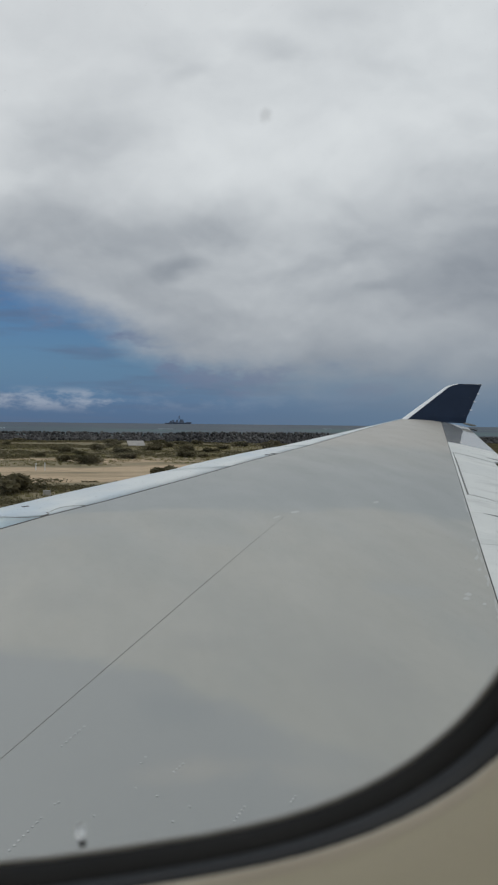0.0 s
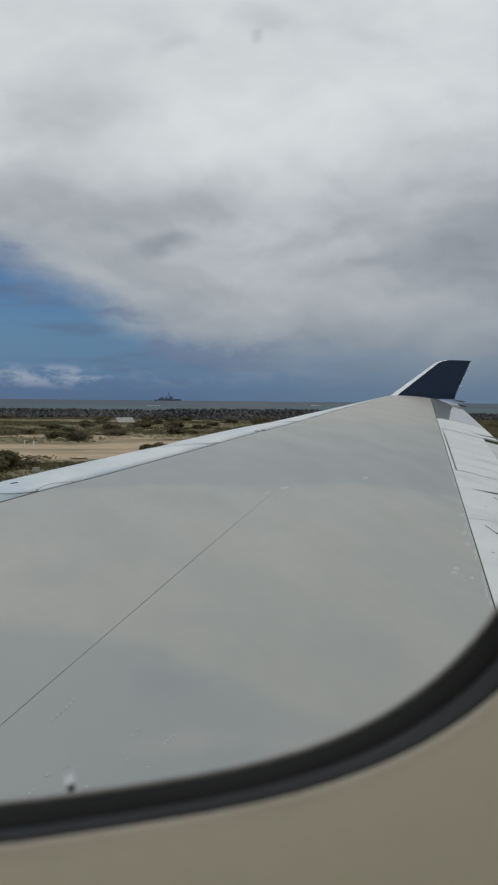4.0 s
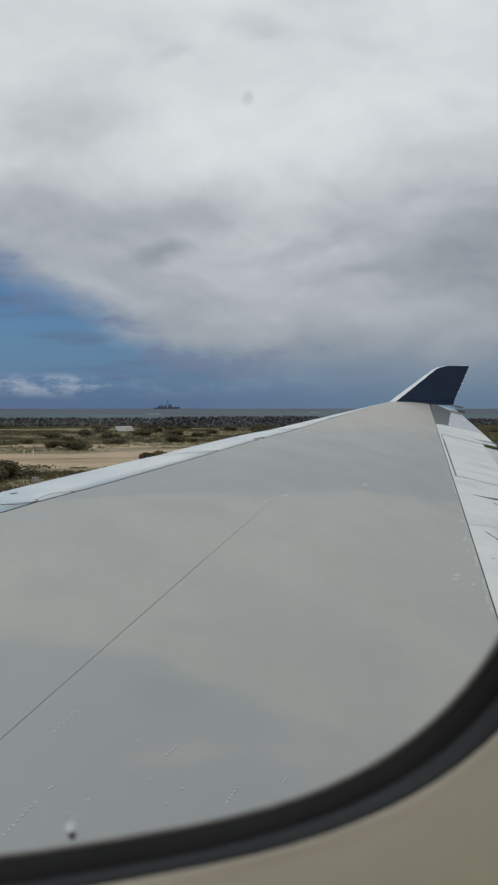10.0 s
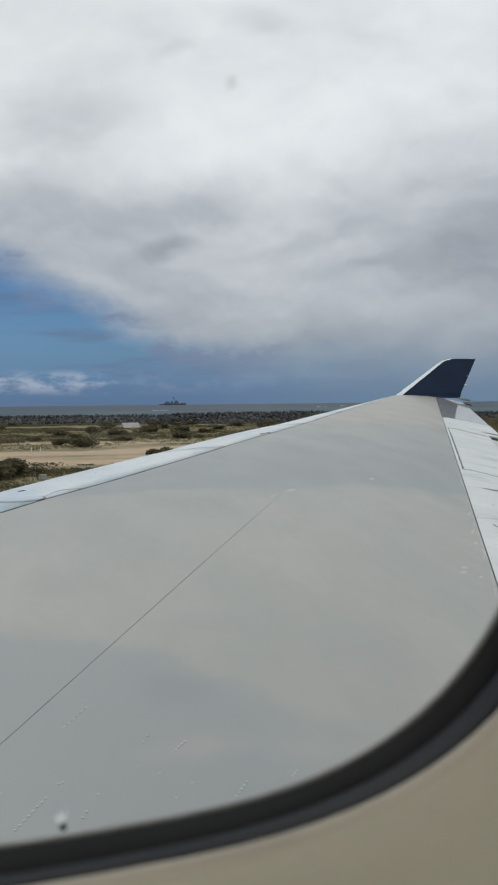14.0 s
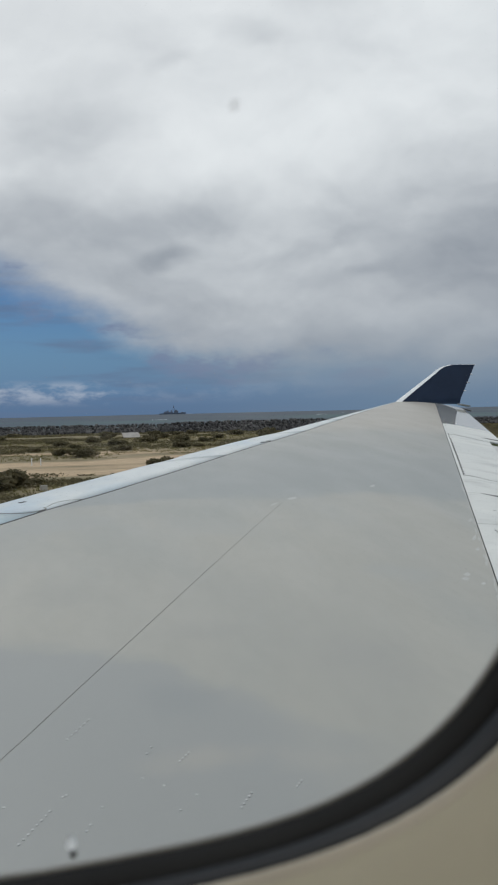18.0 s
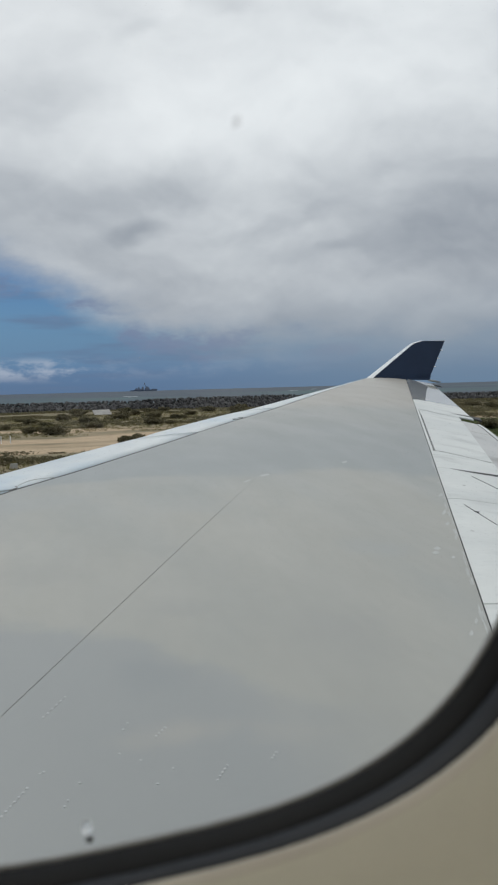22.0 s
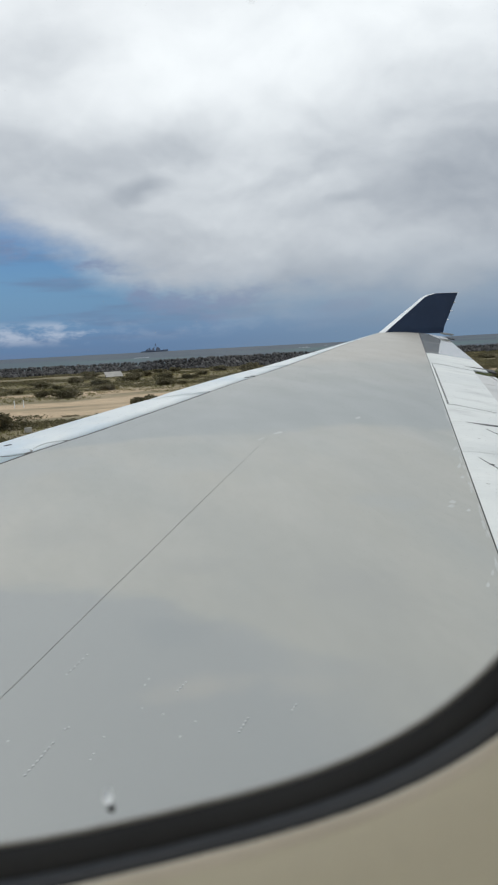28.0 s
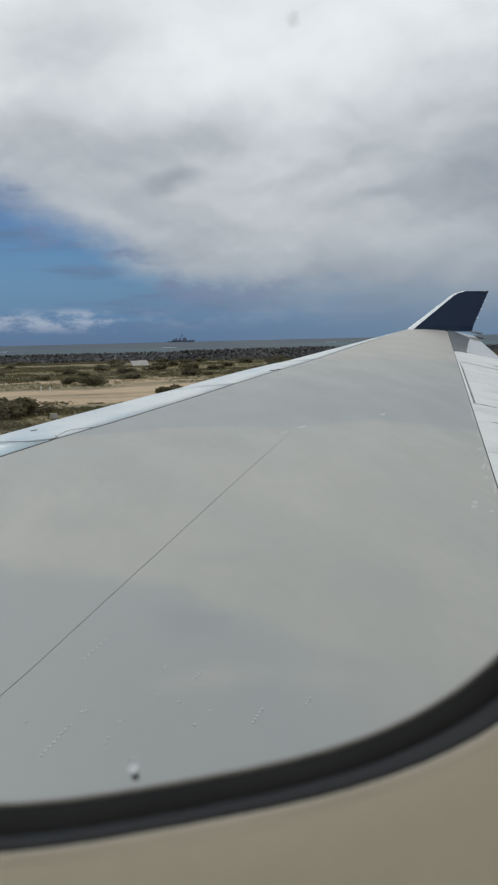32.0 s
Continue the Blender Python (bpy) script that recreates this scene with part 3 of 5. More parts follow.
def build_wing():
    wing = empty("aircraft_wing", "long grey airliner wing with white flaps and slats", "aircraft wing", at=(0, 0, 0))
    root = -0.9
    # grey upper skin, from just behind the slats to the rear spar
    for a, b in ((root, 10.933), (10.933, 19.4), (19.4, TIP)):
        slab("upper_skin", lambda y, k: top(y, lerp(front_u(y), 1.0, k)), spread(a, b, 20), spread(0.0, 1.0, 20), 0.03, M_SKIN, wing, "matte grey painted upper wing skin with faint patches of tone")
    # underside, a shallow belly that closes the box
    vs, fs, ny, nu = [], [], 30, 10
    for i in range(ny + 1):
        y = lerp(root, TIP, i / ny)
        for j in range(nu + 1):
            u = j / nu
            p = top(y, u)
            k = (4 * u * (1 - u)) ** 0.5 if u < 0.5 else 1 - 0.55 * (2 * u - 1)
            p.z -= 0.06 + thick(y) * k * 0.9
            vs.append(p)
    for i in range(ny):
        for j in range(nu):
            a = i * (nu + 1) + j
            fs.append((a, a + 1, a + nu + 2, a + nu + 1))
    link_mesh("lower_skin", vs, fs, M_FLAP, wing, "grey underside of the wing", True)
    # leading-edge slats, one by one
    cuts = [root, 5.2, 10.97, 15.63, 19.55, 22.6, 26.2, 28.9]
    prof = [(0.94, 0.0), (0.6, 0.0), (0.3, 0.0), (0.12, 0.0), (0.0, -0.004), (-0.05, -0.03), (-0.06, -0.07), (0.05, -0.11), (0.5, -0.12), (0.94, -0.09)]
    for a, b in zip(cuts, cuts[1:]):
        vs, fs, n = [], [], 10
        ys = spread(a + 0.004, b - 0.004, n)
        for y in ys:
            c, fu, nu = rear(y).x - le(y).x, front_u(y), nose_u(y)
            for k, dz in prof:
                p = top(y, lerp(nu, fu, k))
                p.z += dz * c * 0.55 + 0.004
                vs.append(p)
        m = len(prof)
        for i in range(n):
            for j in range(m):
                fs.append((i * m + j, i * m + (j + 1) % m, (i + 1) * m + (j + 1) % m, (i + 1) * m + j))
        fs += [tuple(range(m)), tuple(n * m + j for j in range(m - 1, -1, -1))]
        link_mesh("slat", vs, fs, M_SLAT_BLUE if b < 11 else M_SLAT, wing, "pale blue-white painted leading-edge slat", True)
    # dark joint behind the slats
    strip("slat_joint", [top(y, front_u(y) * 0.975) for y in spread(root, 28.6, 60)], 0.03, M_GAP, wing, 0.002, "dark joint between slat and skin")
    # curved access joint at the slat's inboard end
    strip("curved_joint", [top(y, u, 0.006) for y, u in ((11.25, -0.03), (11.14, 0.02), (11.02, 0.063), (10.90, 0.10), (10.84, 0.121), (10.85, 0.135), (10.90, 0.142), (10.99, 0.142), (11.07, 0.136), (11.15, 0.124))], 0.022, M_SEAM, wing, 0.004, "thin curved joint at the slat's end")
    strip("faint_joint", [top(y, u, 0.005) for y, u in ((11.18, 0.126), (11.36, 0.116), (11.50, 0.111), (11.57, 0.116), (11.585, 0.130), (11.57, 0.152))], 0.008, M_JOINT, wing, 0.004, "faint filled joint")
    strip("vent_slot", [top(11.86, 0.0, 0.006), top(11.92, 0.004, 0.006)], 0.06, M_GAP, wing, 0.004)
    # long spanwise skin joint
    line = [top(y, table(y, [0.3, 4.4, 6.35, 10.36], [0.66, 0.652, 0.640, 0.612])) for y in spread(0.5, 10.45, 60)]
    for a, b, w in ((0, 22, 0.0052), (22, 35, 0.0048), (35, 41, 0.0038), (41, 47, 0.0048), (47, 53, 0.0042), (54, 57, 0.0030), (58, 60, 0.0022)):
        strip("skin_joint", line[a:b + 1], w, M_JOINT, wing, 0.003, "thin grey skin joint, worn thin outboard")
    # rear-spar joint, darker and wider
    strip("rear_spar_joint", [aft(y, 0.008) for y in spread(root, 28.8, 60)], 0.010, M_GAP, wing, 0.004, "dark rubber joint along the rear spar")

    # rear panels: fixed trailing panels, spoilers and aileron, each with its gap
    seams = [root, 2.6, 5.75, 9.40, 11.45, 12.6, 15.8, 19.0, 21.6, 25.2, 28.95]
    names = ["inboard_panel", "inboard_panel", "spoiler", "spoiler", "gap_panel", "spoiler", "spoiler", "fixed_panel", "aileron", "aileron"]
    for (a, b), nm in zip(zip(seams, seams[1:]), names):
        g = 0.008
        end = 2.5 if b < 9.2 else 1.85 if b < 11.5 else 1.42 if b < 20 else 0.0
        slab(nm, lambda y, k, e=end: aft(y, lerp(0.015, e or te_s(y), k), 0.006), spread(a + g, b - g, 8), spread(0, 1, 8), 0.035, M_GLOSS if nm == "aileron" else M_WHITE, wing,
             "white painted trailing-edge panel")
    # flaps behind the spoilers, lower and grey, with a pale edge
    for a, b in ((root, 5.9), (5.95, 11.44), (11.48, 16.9), (16.95, 18.7)):
        fl = slab("flap", lambda y, k: aft(y, lerp(1.36, te_s(y), k), -0.05 - 0.03 * k), spread(a, b, 8), spread(0, 1, 6), 0.07, M_FLAP, wing, "grey painted trailing-edge flap")
        slab("edge_strip", lambda y, k: aft(y, te_s(y) - 0.10 + 0.13 * k, -0.065), spread(a, b, 8), [0, 1], 0.06, M_WHITE, fl, "white flap edge")
        strip("edge_groove", [aft(y, te_s(y) - 0.13, -0.068) for y in spread(a + 0.02, b - 0.02, 8)], 0.02, M_SEAM, fl, 0.004)
    # row of short hinge gaps along the spoilers
    strip("hinge_line", [aft(y, 0.085, 0.006) for y in spread(13.0, 19.1, 20)], 0.012, M_GAP, wing, 0.004, "dark hinge line along the spoilers")
    for y, s1, dy in ((19.1, 1.40, 0.35), (13.0, 1.42, 0.38)):
        strip("cross_joint", [aft(y - dy * k, lerp(0.085, s1, k), 0.007) for k in spread(0, 1, 8)], 0.022, M_SEAM, wing, 0.003, "grey joint across the spoilers")
    for i in range(24):
        y = lerp(13.1, 18.0, i / 23)
        strip("hinge_gap", [aft(y, 0.10, 0.006), aft(y + 0.11, 0.10, 0.006)], 0.034, M_GAP, wing, 0.004)
    # dark wedge openings between the panels
    for y, s0, s1, w in ((11.43, 0.30, 1.48, 0.24), (19.55, 1.20, 2.25, 0.40), (28.7, 0.9, 1.75, 0.12)):
        vs = [aft(y, s0, 0.009), aft(y - w, s1, 0.0), aft(y + w * 0.3, s1, 0.012), aft(y, s0, -0.02), aft(y - w, s1, -0.04), aft(y + w * 0.3, s1, -0.03)]
        link_mesh("panel_gap", vs, [(0, 1, 2), (5, 4, 3), (0, 3, 4, 1), (1, 4, 5, 2), (2, 5, 3, 0)], M_GAP, wing, "dark open gap between panels")
    # long thin slit running aft across the spoiler
    for a, b, w in ((0.0, 0.42, 0.014), (0.42, 0.62, 0.026), (0.62, 0.80, 0.05), (0.80, 1.0, 0.075)):
        strip("flap_slit", [aft(lerp(11.05, 9.20, k), lerp(0.68, 1.82, k), 0.007) for k in spread(a, b, 4)], w, M_GAP, wing, 0.004, "dark slit that widens aft")
    strip("flap_slit", [aft(lerp(10.95, 10.35, k), lerp(1.42, 1.80, k), 0.008) for k in spread(0, 1, 4)], 0.05, M_SEAM, wing, 0.004, "dark slit beside the flap")
    # oblique joint with two small clips
    ob = [aft(lerp(9.08, 7.6, k), lerp(0.26, 1.0, k), 0.007) for k in spread(0, 1, 10)]
    strip("oblique_joint", ob, 0.010, M_GAP, wing, 0.004)
    for k in (2, 6):
        strip("clip", [ob[k] + Vector((-0.04, 0.015, 0)), ob[k] + Vector((0.04, -0.015, 0))], 0.03, M_GAP, wing, 0.006)
    for y, s, w in ((6.35, 0.35, 0.11), (6.2, 0.42, 0.05), (8.6, 0.5, 0.04), (10.3, 0.4, 0.05), (7.9, 0.2, 0.04)):
        strip("scuff", [aft(y, s, 0.006), aft(y - 0.03, s + w, 0.006)], 0.02, M_SEAM, wing, 0.002)
    # canoe fairings under the flaps
    for y in (5.0, 11.3, 19.6):
        bm = bmesh.new()
        p = aft(y, te_s(y) - 0.75)
        lathe(bm, [(p.x - 3.0 + d, r, y, p.z - 0.33 + dz) for d, r, dz in ((0, 0.02, 0.1), (0.4, 0.16, 0.02), (1.2, 0.26, 0), (2.2, 0.24, 0.02), (3.0, 0.13, 0.1), (3.55, 0.02, 0.17))], 14)
        part("flap_fairing", bm, M_WHITE, wing, "white canoe-shaped flap fairing", True)

    # winglet: swept blade, navy with a bare metal leading edge
    def blade(name, x0, x1, mt, parent, label, lo=0.0, hi=1.0):
        vs, fs, n = [], [], 20
        for i in range(n + 1):
            k = lerp(lo, hi, i / n)
            f = table(k, [0, 1], [14.40, 17.16])
            r = table(k, [0, 1], [17.58, 18.76])
            if k > 0.91:
                f += (k - 0.91) ** 2 * 42.0
            z = lerp(EYE + 0.36, EYE + 2.05, k)
            yy = lerp(29.02, 29.62, k)
            w = lerp(0.11, 0.04, k)
            for c, h in ((0, 0), (0.25, 1), (0.6, 0.9), (1, 0.15)):
                x = lerp(f, r, lerp(x0, x1, c))
                h = table(lerp(x0, x1, c), [0, 0.08, 0.35, 1], [0.15, 0.75, 1, 0.12])
                zz = z - (0.0 if k > 0.05 else 0.09 * lerp(x0, x1, c))
                vs += [Vector((x, yy - w * h, zz)), Vector((x, yy + w * h, zz))]
        for i in range(n):
            for j in range(3):
                a, b = i * 8 + j * 2, (i + 1) * 8 + j * 2
                fs += [(a, a + 2, b + 2, b), (a + 1, b + 1, b + 3, a + 3)]
            a, b = i * 8, (i + 1) * 8
            fs += [(a, b, b + 1, a + 1), (a + 6, a + 7, b + 7, b + 6)]
        for e in (0, n * 8):
            fs.append((e, e + 1, e + 3, e + 5, e + 7, e + 6, e + 4, e + 2))
        return link_mesh(name, vs, fs, mt, parent, label)

    wl = blade("winglet", 0.084, 1.0, M_NAVY, wing, "dark navy painted upright winglet")
    blade("winglet_edge", 0.0, 0.082, M_EDGE, wl, "pale metal leading edge of the winglet")
    slab("cap_strip", lambda u, v: Vector((lerp(17.62, 18.80, u), 29.60 + 0.05 * v, EYE + 2.058 + 0.012 * u)), [0, 0.5, 1], [0, 1], 0.02, M_EDGE, wl, "thin pale cap strip")
    for k in (0.3, 0.52, 0.74):
        bm = bmesh.new()
        f = lerp(17.58, 18.76, k)
        lathe(bm, [(f - 0.03, 0.022, lerp(29.0, 29.6, k), lerp(EYE + 0.36, EYE + 2.05, k)), (f + 0.10, 0.012, lerp(29.0, 29.6, k), lerp(EYE + 0.36, EYE + 2.05, k))], 8)
        part("static_wick", bm, M_EDGE, wl)
    # white root fillet and a small tip fairing aft
    slab("tip_fairing", lambda u, v: Vector((lerp(17.5, 17.98, u), 28.75 + 0.28 * v, EYE + 0.29 - 0.10 * u)), spread(0, 1, 4), [0, 0.5, 1], 0.05, M_FLAP, wing)
    slab("tip_edge", lambda y, k: top(TIP + 0.01 + 0.05 * y, k, 0.004 - 0.03 * y), [0, 1], spread(0.03, 1, 10), 0.05, M_SKIN, wing)

    # worn pale paint spots
    spots = [(10.76, 0.62, 0.07, 0.10), (11.69, 0.77, 0.05, 0.10), (7.26, 0.963, 0.050, 0.032), (7.12, 0.960, 0.048, 0.031), (6.98, 0.982, 0.028, 0.022), (8.7, 0.988, 0.03, 0.14), (8.2, 0.988, 0.03, 0.08), (9.6, 0.99, 0.025, 0.12), (5.42, 0.988, 0.017, 0.065), (5.2, 0.980, 0.02, 0.028), (10.4, 0.60, 0.03, 0.05)]
    for y, u, a, b in spots:
        b = b * 2.0 if b < 0.06 else b
        c = rear(y).x - le(y).x
        vs = [top(y + b * math.sin(t) * r, u + (a * math.cos(t) * r + 0.25 * b * math.sin(t) * r) / c, 0.0015) for t, r in ((0, 1), (0.9, 0.7), (1.7, 1.1), (2.6, 0.8), (3.4, 1.05), (4.3, 0.75), (5.2, 1))]
        vs += [v - Vector((0, 0, 0.012)) for v in vs]
        link_mesh("paint_chip", vs, [tuple(range(7)), tuple(range(13, 6, -1))] + [(i, i + 7, (i + 1) % 7 + 7, (i + 1) % 7) for i in range(7)], M_WORN, wing, "worn pale paint patch")
    chips = random.Random(8)
    for i in range(30):
        y, u, a, b = chips.uniform(4.8, 12.5), 1 - chips.uniform(0.002, 0.006), chips.uniform(0.008, 0.018), chips.uniform(0.05, 0.22)
        c = rear(y).x - le(y).x
        vs = [top(y + b * math.sin(t) * r, u + a * math.cos(t) * r / c, 0.0014) for t, r in ((0, 1), (1.3, chips.uniform(0.6, 1.1)), (2.5, 0.9), (3.7, chips.uniform(0.6, 1.1)), (5.0, 1))]
        vs += [v - Vector((0, 0, 0.012)) for v in vs]
        link_mesh("paint_chip", vs, [tuple(range(5)), tuple(range(9, 4, -1))] + [(i, i + 5, (i + 1) % 5 + 5, (i + 1) % 5) for i in range(5)], M_WORN, wing)
    # fastener rows that catch the light near the root
    me = bpy.data.meshes.new("fastener")
    bm = bmesh.new()
    bmesh.ops.create_cone(bm, cap_ends=True, segments=8, radius1=0.0095, radius2=0.007, depth=0.0025)
    bm.to_mesh(me)
    bm.free()
    me.materials.append(M_RIVET)
    rows = [(4.472, 0.6790, 4.682, 0.6795, 6), (4.249, 0.7359, 4.310, 0.7355, 2), (4.146, 0.7593, 4.224, 0.7612, 4), (3.934, 0.7597, 3.933, 0.7603, 1), (3.717, 0.7774, 3.716, 0.7786, 1), (3.829, 0.7812, 3.828, 0.7825, 1), (3.690, 0.8094, 3.802, 0.8112, 5), (3.821, 0.8359, 3.868, 0.8373, 3), (3.594, 0.7088, 3.816, 0.7090, 8), (3.922, 0.7089, 3.933, 0.7102, 2), (3.634, 0.7365, 3.677, 0.7359, 2), (3.887, 0.6831, 3.886, 0.6843, 1), (3.804, 0.7347, 3.803, 0.7353, 1), (4.015, 0.7447, 4.014, 0.7453, 1)]
    for y0, u0, y1, u1, n in rows:
        for i in range(n):
            k = i / max(n - 1, 1)
            f = new("fastener", me)
            f.location = top(lerp(y0, y1, k), lerp(u0, u1, k), 0.0012)
            f.parent = wing
    for y, u in ((17.40, 0.126), (17.56, 0.137)):
        strip("vent_slot", [top(y, u, 0.008), top(y + 0.05, u - 0.004, 0.008)], 0.12, M_GAP, wing, 0.010, "small dark vent slot")
    return wing


WING = build_wing()
WING.matrix_basis = BANK


# ---------------------------------------------------------------- outer engine under the wing
def build_engine(wing):
    y, z = 17.6, EYE - 3.4
    bm = bmesh.new()
    lathe(bm, [(x, r, y, z) for x, r in ((-0.45, 1.22), (0.2, 1.30), (1.2, 1.32), (2.4, 1.26), (3.4, 1.10), (3.9, 0.98))], 40)
    eng = part("engine_nacelle", bm, M_NAVY, wing, "glossy navy engine nacelle", True)
    bm = bmesh.new()
    lathe(bm, [(x, r, y, z) for x, r in ((-0.45, 1.215), (-0.66, 1.14), (-0.72, 1.08), (-0.66, 1.02), (-0.3, 0.98), (0.9, 1.02))], 40)
    part("intake_lip", bm, M_EDGE, eng, "bare metal intake lip", True)
    bm = bmesh.new()
    lathe(bm, [(x, r, y, z) for x, r in ((3.4, 0.82), (4.4, 0.66), (5.2, 0.42), (5.9, 0.05))], 28)
    part("exhaust_cone", bm, M_FLAP, eng, "grey exhaust cone", True)
    bm = bmesh.new()
    lathe(bm, [(x, r, y, z) for x, r in ((0.15, 0.02), (0.4, 0.22), (0.6, 0.30))], 20)
    part("spinner", bm, M_GAP, eng, "", True)
    for i in range(22):
        a = 2 * math.pi * i / 22
        c, s = math.cos(a), math.sin(a)
        vs = [Vector((0.62, y + c * r - s * w, z + s * r + c * w)) for r, w in ((0.28, -0.05), (0.99, -0.13), (0.99, 0.0), (0.28, 0.0))] + \
             [Vector((0.74, y + c * r - s * w, z + s * r + c * w)) for r, w in ((0.28, 0.0), (0.99, 0.0), (0.99, 0.12), (0.28, 0.05))]
        link_mesh("fan_blade", vs, [(0, 1, 2, 3), (7, 6, 5, 4), (0, 4, 5, 1), (2, 6, 7, 3), (1, 5, 6, 2), (0, 3, 7, 4)], M_GAP, eng)
    side = [(1.4, -1.98), (4.7, -1.02), (8.5, -0.95), (8.5, -1.6), (4.4, -2.3), (1.4, -2.3)]
    vs = [(px, y + w, EYE + pz) for w in (-0.15, 0.15) for px, pz in side]
    link_mesh("pylon", vs, [tuple(range(6)), tuple(range(11, 5, -1))] + [(i, i + 6, (i + 1) % 6 + 6, (i + 1) % 6) for i in range(6)], M_WHITE, eng, "white engine pylon")


build_engine(WING)

# ---------------------------------------------------------------- cabin wall with the window
WX, WZ, HW, HH, POW = 0.0108, EYE + 0.0785, 0.1410, 0.1907, 2.94
NW = 120


def loop_at(grow, s=0.0):
    """Outline of the window: grow outwards, s from the pane (0) to the collar's inner rim (1), wider fore and aft and towards the top."""
    pts = []
    for i in range(NW):
        a = 2 * math.pi * i / NW
        c, d = math.cos(a), math.sin(a)
        pts.append((WX + (HW + grow + 0.0076 * s + 0.026 * table(d, [-0.45, -0.2, 0.3, 1], [0, 0.35, 1, 1])) * math.copysign(abs(c) ** (2 / POW), c), WZ + (HH + grow - 0.0005 * s) * math.copysign(abs(d) ** (2 / POW), d)))
    return pts


def ring_mesh(name, rings, mt, parent, label="", closed=False, smooth=True):
    """Rings (grow, s) lofted into a collar round the window; the step between seal and trim drifts outwards on the aft side."""
    vs, fs = [], []
    for g, s in rings:
        for i in range(NW):
            k = s - 0.17 * max(0.0, math.cos(2 * math.pi * i / NW)) ** 0.7 if 0.56 < s < 0.70 else s
            x, z = loop_at(g, min(max(k, 0.0), 1.0))[i]
            vs.append((x, 0.190 - 0.020 * k, z))
    n = len(rings)
    for k in range(n if closed else n - 1):
        for i in range(NW):
            a, b = k * NW, ((k + 1) % n) * NW
            j = (i + 1) % NW
            fs.append((a + i, b + i, b + j, a + j))
    return link_mesh(name, vs, fs, mt, parent, label, smooth)


def plate_with_hole(name, grow, y0, y1, x0, x1, z0, z1, mt, parent=None, label=""):
    vs, fs = [], []
    inner = loop_at(grow)
    outer = []
    for i in range(NW):
        a = 2 * math.pi * i / NW
        c, s = math.cos(a), math.sin(a)
        t = min(((x1 - WX) if c > 0 else (WX - x0)) / max(abs(c), 1e-6), ((z1 - WZ) if s > 0 else (WZ - z0)) / max(abs(s), 1e-6))
        outer.append((WX + c * t, WZ + s * t))
    for ring in (inner, outer):
        for y in (y0, y1):
            vs += [(x, y, z) for x, z in ring]
    for i in range(NW):
        j = (i + 1) % NW
        fs += [(i, j, 2 * NW + j, 2 * NW + i), (NW + i, 3 * NW + i, 3 * NW + j, NW + j), (i, NW + i, NW + j, j), (2 * NW + i, 2 * NW + j, 3 * NW + j, 3 * NW + i)]
    return link_mesh(name, vs, fs, mt, parent, label)


